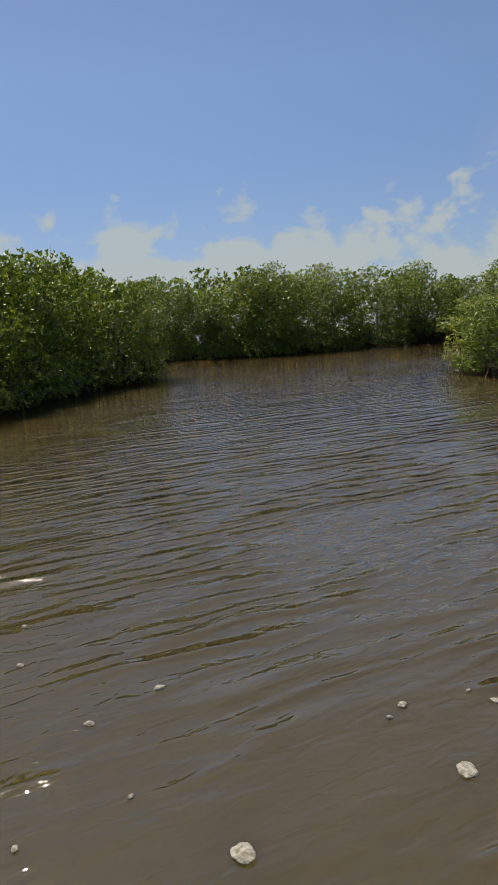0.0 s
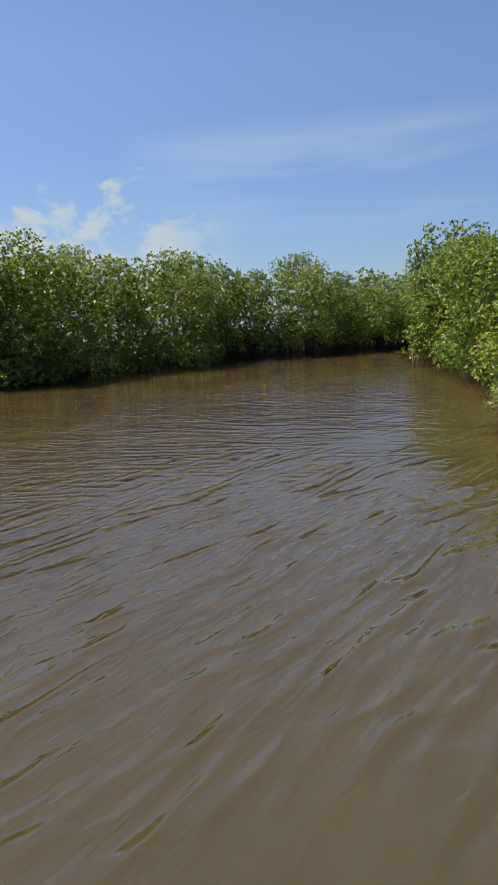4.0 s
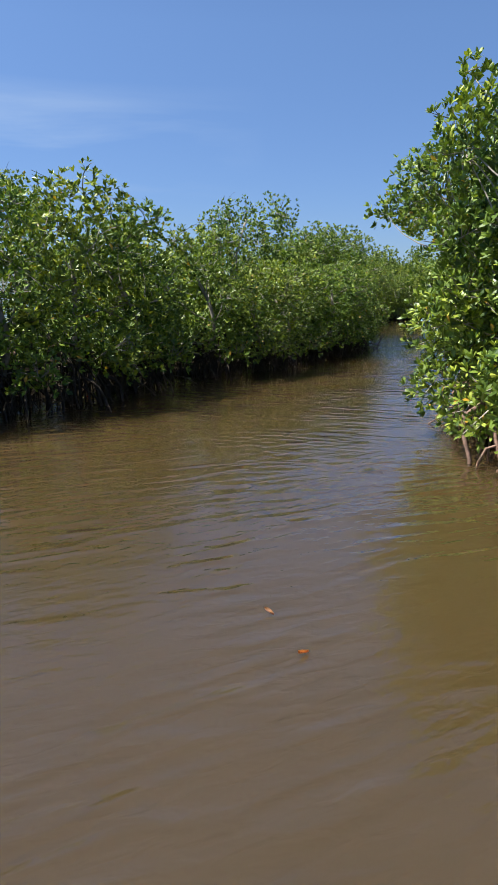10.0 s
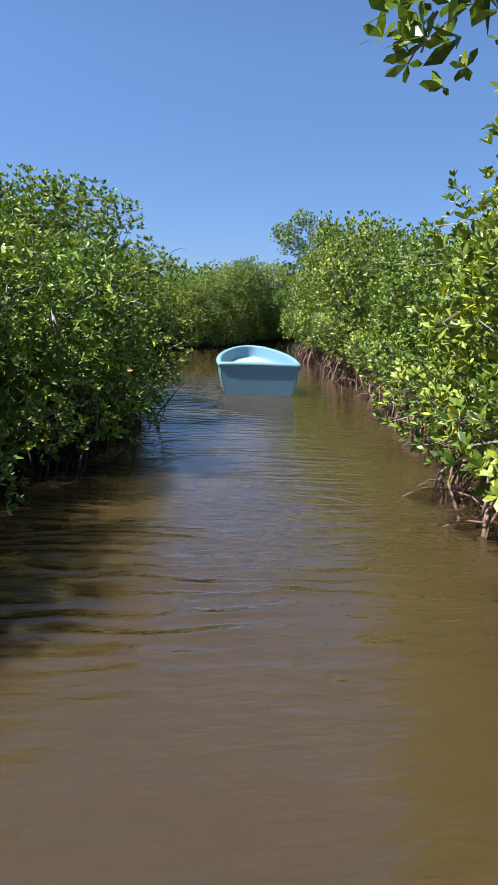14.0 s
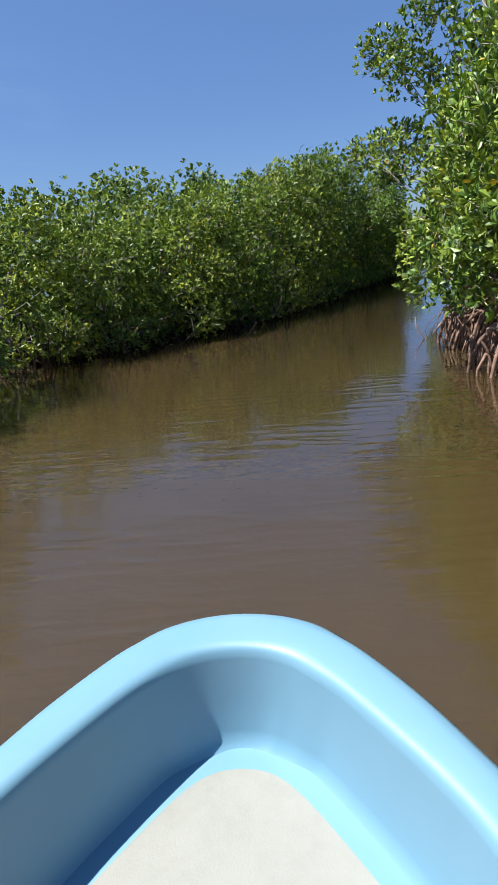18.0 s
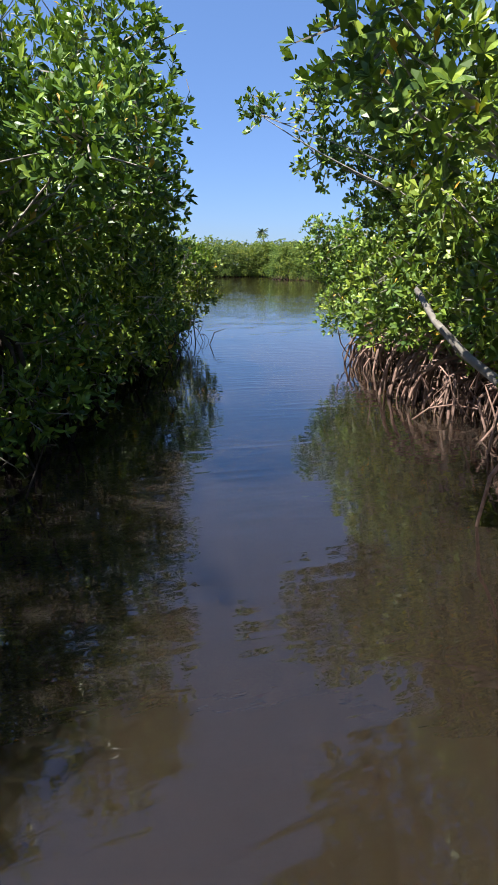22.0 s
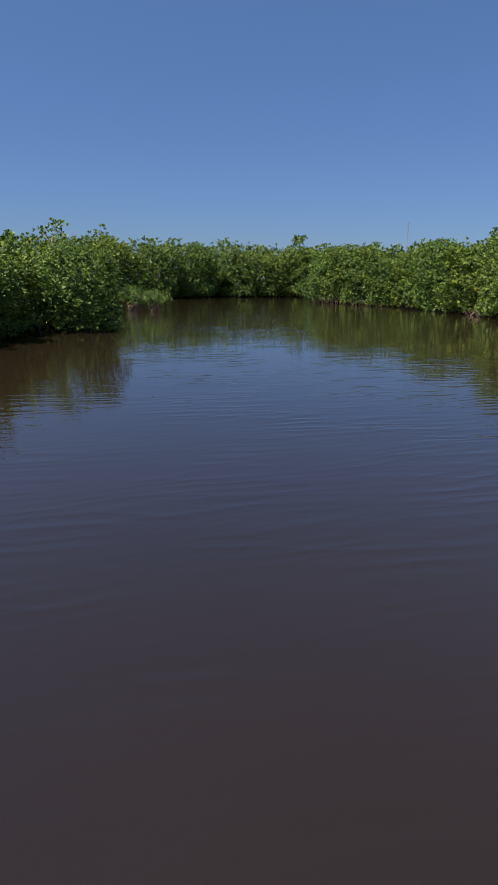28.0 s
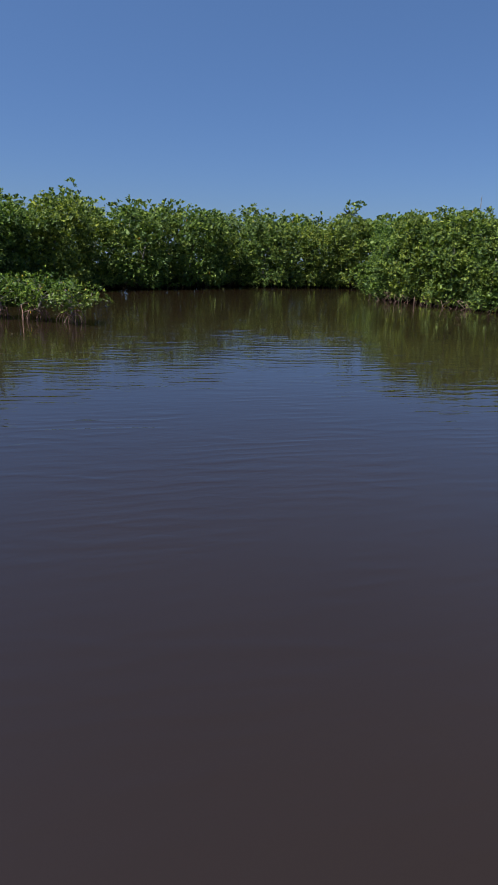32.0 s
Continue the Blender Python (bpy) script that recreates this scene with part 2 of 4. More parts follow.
LEAF_SHAPE = np.array([(0, 0, 0), (0.42, 0.18, 0.05), (0.84, 0.16, 0.03), (1, 0, -0.02), (0.62, -0.21, 0.04)])
LEAF_QUADS = [(0, 1, 2, 3, 4)]
PLAIN_SHAPE = np.array([(0, 0, 0), (0.62, 0.21, 0.05), (1, 0, -0.05), (0.62, -0.21, 0.05)])
PLAIN_QUADS = [(0, 1, 2, 3)]
CLUMP_SHAPE = np.array([(0.05, 0, 0), (0.85, 0.3, 0.05), (1, -0.22, -0.03)])
CLUMP_QUADS = [(0, 1, 2)]


def rosettes(rng, centres, axes, leaves, size, shape, quads):
    """Leaves in whorls round each twig end."""
    n = len(centres)
    a = unit(axes)
    ref = np.where(np.abs(a[:, 2:3]) < 0.9, np.array([[0, 0, 1.0]]), np.array([[1.0, 0, 0]]))
    u = unit(np.cross(ref, a))
    v = np.cross(a, u)
    phi = np.arange(leaves)[None, :] * 2.4 + rng.uniform(0, 6.28, (n, 1)) + rng.normal(0, 0.2, (n, leaves))
    lift = np.radians(rng.uniform(16, 76, (n, leaves)))
    d = a[:, None] * np.cos(lift)[..., None] + (u[:, None] * np.cos(phi)[..., None] + v[:, None] * np.sin(phi)[..., None]) * np.sin(lift)[..., None]
    d = unit(d)
    side = unit(np.cross(np.broadcast_to(a[:, None], d.shape), d) + rng.normal(0, 0.22, d.shape))
    side = unit(side - d * np.sum(side * d, -1, keepdims=True))
    norm = np.cross(d, side)
    length = size * rng.uniform(0.75, 1.25, (n, leaves, 1, 1))
    s = shape[None, None]
    pts = s[..., 0:1] * d[:, :, None] + s[..., 1:2] * side[:, :, None] + s[..., 2:3] * norm[:, :, None]
    pts = centres[:, None, None] + pts * length
    k = len(shape)
    base = np.arange(n * leaves) * k
    faces = np.concatenate([base[:, None] + np.array(q)[None] for q in quads])
    return pts.reshape(-1, 3), faces


def tube(points, radii, sides=5):
    """A tapered, closed tube along points: verts and faces."""
    p = np.array(points, float)
    t = unit(np.gradient(p, axis=0))
    ref = np.array([0.31, 0.94, 0.13])
    u = unit(np.cross(t, ref))
    v = np.cross(t, u)
    ang = np.arange(sides) * 2 * math.pi / sides
    r = np.array(radii, float)[:, None, None]
    ring = p[:, None] + r * (u[:, None] * np.cos(ang)[None, :, None] + v[:, None] * np.sin(ang)[None, :, None])
    faces = []
    for i in range(len(p) - 1):
        for j in range(sides):
            k = (j + 1) % sides
            faces.append((i * sides + j, i * sides + k, (i + 1) * sides + k, (i + 1) * sides + j))
    last = (len(p) - 1) * sides
    faces.append(tuple(range(last, last + sides)))
    return ring.reshape(-1, 3), faces


def joined(pieces):
    verts, faces, k = [], [], 0
    for v, f in pieces:
        verts.extend(v)
        faces.extend(tuple(i + k for i in q) for q in f)
        k += len(v)
    return verts, faces


def bent(rng, a, b, n=5, sag=0.12):
    """Points of a softly curving limb from a to b."""
    a, b = np.array(a, float), np.array(b, float)
    far = np.linalg.norm(b - a)
    t = np.linspace(0, 1, n)[:, None]
    once, twice = rng.normal(0, sag, (1, 3)) * far, rng.normal(0, sag * 0.35, (1, 3)) * far
    return a + (b - a) * t + once * np.sin(t * math.pi) + twice * np.sin(t * math.pi * 2)


# ---------- mangrove trees ----------
def root_mesh(rng, mat):
    """One prop root that arches out, wanders sideways and forks into the water."""
    top, reach = rng.uniform(0.3, 0.8), rng.uniform(0.12, 0.52)
    t = np.linspace(0, 1, 7)
    lean = rng.normal(0, 0.34)
    x = 0.04 + reach * (1 - (1 - t) ** rng.uniform(1.2, 2.6))
    z = top * (1 - t ** rng.uniform(1.3, 3.6)) - 0.2 * t ** 3
    y = lean * t ** 1.3 + rng.normal(0, 0.09) * np.sin(t * 4) + rng.normal(0, 0.04) * np.sin(t * 9)
    thick = rng.uniform(0.6, 1.25)
    pieces = [tube(np.c_[x, y, z], np.linspace(0.023, 0.013, 7) * thick, 5)]
    for _ in range(int(rng.integers(1, 4))):
        i = int(rng.integers(1, 5))
        turn = rng.choice((-1, 1)) * rng.uniform(0.08, 0.45)
        u = np.linspace(0, 1, 4)
        fx = x[i] + rng.uniform(-0.15, 0.4) * u
        fy = y[i] + turn * (1 - (1 - u) ** 1.7)
        fz = z[i] + (-0.2 - z[i]) * u ** rng.uniform(1.2, 2.6) + 0.05 * np.sin(u * 3.1)
        pieces.append(tube(np.c_[fx, fy, fz], np.linspace(0.016, 0.009, 4) * thick, 4))
    return mesh_of("prop_root", *joined(pieces), mat, True)


rng = np.random.default_rng(7)
ROOTS = [root_mesh(rng, ROOT) for _ in range(12)]
ROOTS_SHADE = [root_mesh(rng, ROOT_SHADE) for _ in range(12)]


def crown_points(rng, clumps, per, low, face=0, back=0.3):
    """Twig ends on the outside of a heap of clumps, and the way each one points. face: the side along y that is leafier."""
    cs, rs = np.array([c for c, _ in clumps]), np.array([r for _, r in clumps])
    where, way = [], []
    mid = cs.mean(0)
    for i, (c, r) in enumerate(clumps):
        n = int(per * (r / 0.5) ** 2)
        d = unit(rng.normal(0, 1, (n, 3)) + np.array([0, 0, 0.3]))
        p = np.array(c) + d * r * (rng.uniform(0.4, 1.0, (n, 1)) ** 0.45) * np.array([1, 1, 0.85])
        p += rng.normal(0, 0.05, p.shape)
        gap = np.linalg.norm(p[:, None] - cs[None], axis=2) / rs[None]
        gap[:, i] = 9
        keep = (gap.min(1) > 0.8) & (p[:, 2] > low) & ((p[:, 1] * face > -0.3) | (rng.random(n) < (back if face else 1)))
        out = unit(p - mid)
        where.append(p[keep])
        way.append((d * 0.6 + out * 0.45 + np.array([0, 0, 0.85]))[keep])
    return np.concatenate(where), np.concatenate(way)


def inner_leaves(rng, clumps, per):
    """Where the leaves deep inside the clumps sit."""
    got = [np.array(c) + unit(rng.normal(0, 1, (n, 3))) * r * rng.uniform(0.1, 0.62, (n, 1)) for c, r in clumps for n in (max(4, int(per * (r / 0.5) ** 2)),)]
    return np.concatenate(got)


def mangrove(name, seed, tall, wide, low, clumps=16, per=42, leaves=6, size=0.086, near=True, roots=11, dark=False, extra=(), bare=0, face=0, skirt=0, shape=(LEAF_SHAPE, LEAF_QUADS)):
    """One mangrove: stems, limbs, prop roots and a crown of leaf whorls on twigs. Its base is at the water."""
    rng = np.random.default_rng(seed)
    tree = new(name)
    tree["tall"] = tall
    heap = []
    for i in range(clumps):
        u = (i + 0.5) / clumps
        z = low + 0.3 + (tall - low - 0.7) * u
        r = wide * (0.55 + 0.55 * math.sin(math.pi * (0.12 + 0.75 * u) ** 0.9)) * rng.uniform(0.55, 1.05)
        a = i * 2.4 + rng.uniform(-0.5, 0.5)
        heap.append(((r * math.cos(a) * 0.85, r * math.sin(a) * 0.85, z), rng.uniform(0.34, 0.62) * wide / 1.2))
    heap.append(((rng.normal(0, 0.2), rng.normal(0, 0.2), tall - 0.45), 0.42 * wide / 1.2))
    for i in range(skirt):
        a = math.pi * (i + rng.uniform(0.2, 0.8)) / skirt
        heap.append(((wide * 0.8 * math.cos(a), -wide * rng.uniform(0.55, 0.85) * math.sin(a), low + rng.uniform(0.15, 0.55)), rng.uniform(0.34, 0.5) * wide / 1.2))
    p, w = crown_points(rng, heap, per, low, face)
    if extra:
        q, v = crown_points(rng, list(extra), per * 2.2, low)
        p, w = np.concatenate([p, q]), np.concatenate([w, v])
    heap += list(extra)
    verts, faces = rosettes(rng, p, w, leaves, size, *shape)
    inner = inner_leaves(rng, heap, 18 if near else 9)
    more, shut = rosettes(rng, inner, rng.normal(0, 1, inner.shape), 3, 0.14 if near else 0.28, *((PLAIN_SHAPE, PLAIN_QUADS) if near else (CLUMP_SHAPE, CLUMP_QUADS)))
    faces = [tuple(f) for f in faces] + [tuple(f + len(verts)) for f in shut]
    part("crown", mesh_of("crown", np.concatenate([verts, more]), faces, LEAF if near else LEAF_FAR), None, tree)
    trunk = bent(rng, (0, 0, 0.25), (rng.normal(0, 0.15), rng.normal(0, 0.15), low + (tall - low) * 0.62), 6, 0.1)
    part("trunk", mesh_of("trunk", *tube(trunk, np.linspace(0.06, 0.03, 6), 6), BARK, True), None, tree)
    picks = rng.permutation(len(heap))[: (7 if near else 3)]
    for i in list(picks) + list(range(len(heap) - len(extra), len(heap))):
        c, r = heap[i]
        line = bent(rng, trunk[min(5, 1 + int(4 * max(0, c[2] - low) / (tall - low)))], c, 8, 0.07)
        part("limb", mesh_of("limb", *tube(line, np.linspace(0.014, 0.005, 8), 5), TWIG, True), None, tree)
    if near:
        some = rng.random(len(p)) < 0.15
        cs = np.array([c for c, _ in heap])
        tw = []
        for q, d in zip(p[some], unit(w[some])):
            hub = cs[np.argmin(np.linalg.norm(cs - q, axis=1))]
            back = q + (hub - q) * rng.uniform(0.35, 0.9) + rng.normal(0, 0.04, 3)
            tw.append(tube([back, q], [0.008, 0.004], 3))
        for _ in range(bare):
            c, r = heap[rng.integers(len(heap) // 2, len(heap))]
            a = np.array(c)
            e = a + unit(rng.normal(0, 1, 3) + np.array([0, 0, 0.9])) * (r + rng.uniform(0.05, 0.25))
            tw.append(tube(bent(rng, a, e, 6, 0.1), [0.009, 0.008, 0.007, 0.006, 0.005, 0.003], 3))
        tagged(part("brushwood", mesh_of("brushwood", *joined(tw), TWIG), None, tree), kind="stuff")
    for i in range(roots):
        r = part("prop_root", (ROOTS_SHADE if dark else ROOTS)[int(rng.integers(0, 12))], None, tree)
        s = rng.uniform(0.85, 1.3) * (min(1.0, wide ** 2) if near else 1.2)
        r.matrix_basis = pose(rng.normal(0, 0.15), rng.normal(0, 0.15), 0, 0, 0, i * 360 / roots + rng.uniform(-40, 40)) @ Matrix.Diagonal((s, s, s * rng.uniform(0.8, 1.15), 1))
    return tree


def along(points, step, inland, side, rng, wobble=0.25):
    """Places every step metres along a shore line, moved inland to its left (side 1) or right (side -1)."""
    p = np.array(points, float)
    seg = np.diff(p, axis=0)
    far = np.r_[0, np.cumsum(np.linalg.norm(seg, axis=1))]
    got = []
    d = step * 0.4
    while d < far[-1]:
        i = min(len(seg) - 1, int(np.searchsorted(far, d) - 1))
        t = unit(seg[i])
        n = np.array((-t[1], t[0])) * side
        q = p[i] + t * (d - far[i]) + n * (inland + rng.normal(0, wobble))
        got.append((q, n))
        d += step * rng.uniform(0.8, 1.2)
    return got


def clear(q, lines, least):
    """Whether q keeps its distance from all shore lines."""
    for p in lines:
        p = np.array(p, float)
        a, s = p[:-1], np.diff(p, axis=0)
        t = np.clip(np.sum((q - a) * s, 1) / np.sum(s * s, 1), 0, 1)
        if np.linalg.norm(a + s * t[:, None] - q, axis=1).min() < least:
            return False
    return True


# shore lines, in the order of the boat's way: (points, side on which the land lies)
LEFT_START = [(-10, 5), (-6.2, 9.5), (-5.1, 13.2), (-4.5, 15.9), (-3.6, 18.3), (-2.6, 21.3), (-4.6, 23.6), (-11, 26)]
LEFT_BAY = [(-14, 35), (-2.6, 31.8), (1.7, 29.9), (4.5, 30.6), (8.5, 31.5)]
LEFT_CHANNEL = [(8.5, 31.5), (12.5, 31.2), (14.9, 31.2), (17, 30.5), (20.8, 30.25), (24.2, 30.85)]
LEFT_COVE = [(24.5, 31.9), (26.3, 33.8), (30, 36.3), (35.8, 36.3)]
LEFT_NARROWS = [(36.4, 35.9), (38.6, 34.5), (41, 33.5), (45, 32.9), (49, 32.8), (52, 32.3), (56, 31.7), (59.8, 31.4)]
LEFT_MOUTH = [(60.5, 32.6), (62, 36), (66, 46)]
LEFT_LAGOON = [(66, 46), (74, 41.5), (80, 38.2), (84, 36), (89, 33.8), (92.8, 35.0), (97, 37.5)]
LEFT_END = [(97, 37.5), (104, 39), (110.5, 37), (115, 33), (118, 31.5), (120, 25), (124, 17)]
RIGHT_START = [(13, 6), (9, 9.5), (5.8, 13.7), (4.9, 15.7), (5.8, 17.6), (7.8, 19.6), (11.4, 23.9), (12.8, 25.5)]
RIGHT_CHANNEL = [(12.8, 25.6), (16.2, 26.9), (18.2, 27.1), (23.5, 27.2), (28.5, 27.8), (31, 28.4), (36.5, 29.5), (38.9, 29.9)]
RIGHT_NARROWS = [(38.9, 29.9), (41, 29.5), (44.6, 29.3), (50.4, 28.6), (54.6, 28.5), (56.6, 29.0)]
RIGHT_MOUTH = [(56.9, 28.2), (58, 26), (60, 18), (64, 10)]
RIGHT_LAGOON = [(64, 10), (76, 12), (88.4, 17.6), (95.6, 18.9), (99.7, 19.2), (104.6, 20.5), (106.5, 22.3), (110.4, 25.3)]
RIGHT_END = [(110.7, 25.2), (114, 23), (118, 15)]
SHORES = [(LEFT_START, 1), (LEFT_BAY, 1), (LEFT_CHANNEL, 1), (LEFT_COVE, 1), (LEFT_NARROWS, 1), (LEFT_MOUTH, 1), (LEFT_LAGOON, 1), (LEFT_END, 1),
          (RIGHT_START, -1), (RIGHT_CHANNEL, -1), (RIGHT_NARROWS, -1), (RIGHT_MOUTH, -1), (RIGHT_LAGOON, -1), (RIGHT_END, -1)]
LINES = [s for s, _ in SHORES]

# ---------- water and mud ----------
def sheet(name, xs, ys, z, mat):
    verts = [(x, y, z) for y in ys for x in xs]
    k = len(xs)
    return mesh_of(name, verts, [(j * k + i, j * k + i + 1, (j + 1) * k + i + 1, (j + 1) * k + i) for j in range(len(ys) - 1) for i in range(k - 1)], mat)


FAR_CELLS = [3000, 1500, 700, 350, 180]
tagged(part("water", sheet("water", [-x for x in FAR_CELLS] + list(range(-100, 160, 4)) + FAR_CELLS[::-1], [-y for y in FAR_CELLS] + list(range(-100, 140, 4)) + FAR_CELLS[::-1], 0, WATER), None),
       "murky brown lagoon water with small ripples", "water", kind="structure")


def mud_bank(points, side, depth, lift):
    """A low mud bank that rises out of the water a little behind the shore line."""
    p = np.array(points, float)
    t = unit(np.gradient(p, axis=0))
    n = np.c_[-t[:, 1], t[:, 0]] * side
    verts, faces = [], []
    for d, z in ((0.75, -0.25), (1.05, 0.06), (1.9, 0.2), (depth, 0.3)):
        verts += [(x, y, z + lift) for x, y in p + n * d]
    k = len(p)
    for r in range(3):
        for i in range(k - 1):
            q = (r * k + i, r * k + i + 1, (r + 1) * k + i + 1, (r + 1) * k + i)
            faces.append(q if side < 0 else q[::-1])
    tagged(part("mud_bank", mesh_of("mud_bank", verts, faces, MUD, True), None), "mud bank coloured dark for the shade under the mangroves", "mud bank", kind="structure")


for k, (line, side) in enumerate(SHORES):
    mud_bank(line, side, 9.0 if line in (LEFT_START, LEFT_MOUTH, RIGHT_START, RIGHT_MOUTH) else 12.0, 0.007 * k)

# ---------- the mangrove stock ----------
TREE_LABEL = {"near": "green mangrove tree with waxy leaf whorls on arching prop roots", "shade": "dense shaded mangrove tree over dark tangled roots",
              "far": "rounded green mangrove tree on the far bank", "back": "mangrove tree standing behind the bank's front row"}


def height_at(profile, x):
    return float(np.interp(x, [p for p, _ in profile], [h for _, h in profile]))


def plant(kinds, line, side, step, inland, label, group, seed, profile, wobble=0.2, vary=0.1):
    """Trees along a shore line, as tall as the profile (x, height) says."""
    rng = np.random.default_rng(seed)
    for q, n in along(line, step, inland, side, rng, wobble):
        kind = kinds[int(rng.integers(0, len(kinds)))]
        up = height_at(profile, q[0]) / kind["tall"] * rng.uniform(1 - vary, 1 + vary)
        out = min(1.25, max(0.72, up ** 0.5)) * rng.uniform(0.92, 1.1)
        turned = pose(q[0], q[1], 0, 0, 0, math.degrees(math.atan2(n[1], n[0])) - 90 + rng.uniform(-28, 28))
        tree = copy_thing(kind, turned)
        tree.matrix_basis = turned @ Matrix.Diagonal((out, out, up, 1))
        tagged(tree, TREE_LABEL[label], "mangrove tree", group)


def away(ob):
    """Drops a pattern tree once its copies stand."""
    for o in (*ob.children_recursive, ob):
        bpy.data.objects.remove(o)


PLAIN, CLUMP = (PLAIN_SHAPE, PLAIN_QUADS), (CLUMP_SHAPE, CLUMP_QUADS)
SUNNY = [mangrove("mangrove_tree", 100 + i, 3.2 + 0.2 * (i % 3), 1.15, 0.42, per=84, roots=32, bare=4, face=-1) for i in range(4)]
LOW_SUNNY = [mangrove("mangrove_tree", 150 + i, 3.2 + 0.2 * (i % 3), 1.15, 0.1, per=68, roots=12, bare=4, face=-1, skirt=5, shape=PLAIN) for i in range(3)]
SHADY = [mangrove("mangrove_tree", 200 + i, 3.0 + 0.2 * (i % 3), 1.15, 0.06, per=78, roots=13, dark=True, bare=9, face=-1, skirt=6, shape=PLAIN) for i in range(4)]
TANGLE = [mangrove("mangrove_tree", 250 + i, 3.0 + 0.2 * (i % 3), 1.15, 0.32, per=80, roots=26, dark=True, bare=14, face=-1, skirt=3, shape=PLAIN) for i in range(3)]
MID = [mangrove("mangrove_tree", 350 + i, 3.7 + 0.2 * (i % 3), 1.45, 0.06, clumps=24, per=74, size=0.088, near=True, roots=5, dark=True, bare=6, face=-1, skirt=6, shape=PLAIN) for i in range(4)]
FAR = [mangrove("mangrove_tree", 300 + i, 3.7 + 0.2 * (i % 3), 1.5, 0.1, clumps=26, per=42, leaves=6, size=0.13, near=False, roots=4, dark=True, face=-1, skirt=6, shape=CLUMP) for i in range(5)]

# heights along the way, (x, metres)
H_START = [(-11, 3.3), (-5, 3.55), (-3, 3.2)]
H_BAY = [(-14, 3.8), (0, 3.75), (4, 3.4), (8.5, 3.2)]
H_CHANNEL = [(8, 3.5), (12, 3.3), (17, 2.5), (20, 2.2), (24, 2.5)]
H_COVE = [(25, 3.4), (30, 3.5), (33, 3.3), (36, 2.8)]
H_NARROWS = [(36, 2.8), (39, 2.5), (41, 2.5), (43.5, 3.3), (48, 4.0), (54, 4.3), (55.5, 3.3), (57.5, 2.5), (60, 2.1)]
H_MOUTH = [(60, 2.4), (63, 3.0), (66, 3.5)]
H_LAGOON = [(66, 3.3), (80, 2.9), (86, 2.5), (90, 1.8), (93, 1.6), (97, 2.6)]
H_END = [(97, 2.7), (105, 3.2), (112, 3.5), (124, 3.5)]
H_RSTART = [(4.9, 1.7), (7.0, 1.9), (8.5, 2.7), (11, 3.3), (12.8, 3.7)]
H_RCHANNEL = [(12.8, 3.9), (16, 3.7), (18, 2.9), (27, 2.9), (31, 3.8), (36, 3.8), (39, 3.9)]
H_RNARROWS = [(38.9, 4.8), (42, 4.4), (46, 3.9), (52, 3.9), (54, 2.9), (56.6, 2.3)]
H_RMOUTH = [(57, 2.4), (60, 3.0), (64, 3.3)]
H_RLAGOON = [(64, 3.0), (88, 3.2), (100, 3.2), (110, 2.9)]
HEIGHTS = [H_START, H_BAY, H_CHANNEL, H_COVE, H_NARROWS, H_MOUTH, H_LAGOON, H_END, H_RSTART, H_RCHANNEL, H_RNARROWS, H_RMOUTH, H_RLAGOON, H_RLAGOON]

plant(SHADY, LEFT_START, 1, 1.3, 0.85, "shade", "trees on the near bank", 1, H_START)
plant(MID, LEFT_BAY, 1, 1.5, 0.75, "far", "trees of the bay", 2, H_BAY, 0.25, 0.17)
plant(TANGLE, LEFT_CHANNEL, 1, 1.2, 0.85, "shade", "trees along the channel", 3, H_CHANNEL)
plant(MID, LEFT_COVE, 1, 1.4, 0.75, "far", "trees of the cove", 4, H_COVE, 0.25, 0.17)
plant(SHADY, LEFT_NARROWS, 1, 1.2, 1.2, "shade", "trees along the narrows", 5, H_NARROWS)
plant(FAR, LEFT_MOUTH, 1, 1.8, 1.0, "far", "trees of the lagoon", 6, H_MOUTH, 0.5, 0.18)
plant(FAR, LEFT_LAGOON, 1, 1.8, 1.0, "far", "trees of the lagoon", 7, H_LAGOON, 0.5, 0.18)
plant(FAR, LEFT_END, 1, 1.8, 1.0, "far", "trees of the lagoon", 8, H_END, 0.5, 0.18)
plant(LOW_SUNNY, RIGHT_START, -1, 1.2, 1.05, "near", "trees on the near bank", 9, H_RSTART)
plant(SUNNY, RIGHT_CHANNEL, -1, 1.1, 0.85, "near", "trees along the channel", 10, H_RCHANNEL)
plant(SUNNY, RIGHT_NARROWS, -1, 1.15, 0.85, "near", "trees along the narrows", 11, H_RNARROWS)
plant(FAR, RIGHT_MOUTH, -1, 1.8, 1.0, "far", "trees of the lagoon", 12, H_RMOUTH, 0.5, 0.18)
plant(FAR, RIGHT_LAGOON, -1, 1.8, 1.0, "far", "trees of the lagoon", 13, H_RLAGOON, 0.5, 0.18)
plant(FAR, RIGHT_END, -1, 1.8, 1.0, "far", "trees of the lagoon", 14, H_RLAGOON, 0.5, 0.18)
# trees that lean out over the water, each at its place
def leaning(x, y, tall, low, seed, boughs, dark=False, label="near", wide=1.1, clumps=13, size=0.086):
    tree = mangrove("mangrove_tree", seed, tall, wide, low, clumps=clumps, per=74, roots=22, dark=dark, bare=5, skirt=5 if dark else 0, size=size, face=-1 if dark else 0,
                    extra=[((a - x, c - y, z), r) for a, c, z, r in boughs])
    tree.matrix_basis = pose(x, y, 0)
    tagged(tree, "tall mangrove tree with leafy boughs reaching over the water" if boughs else TREE_LABEL[label], "mangrove tree", "trees along the channel")


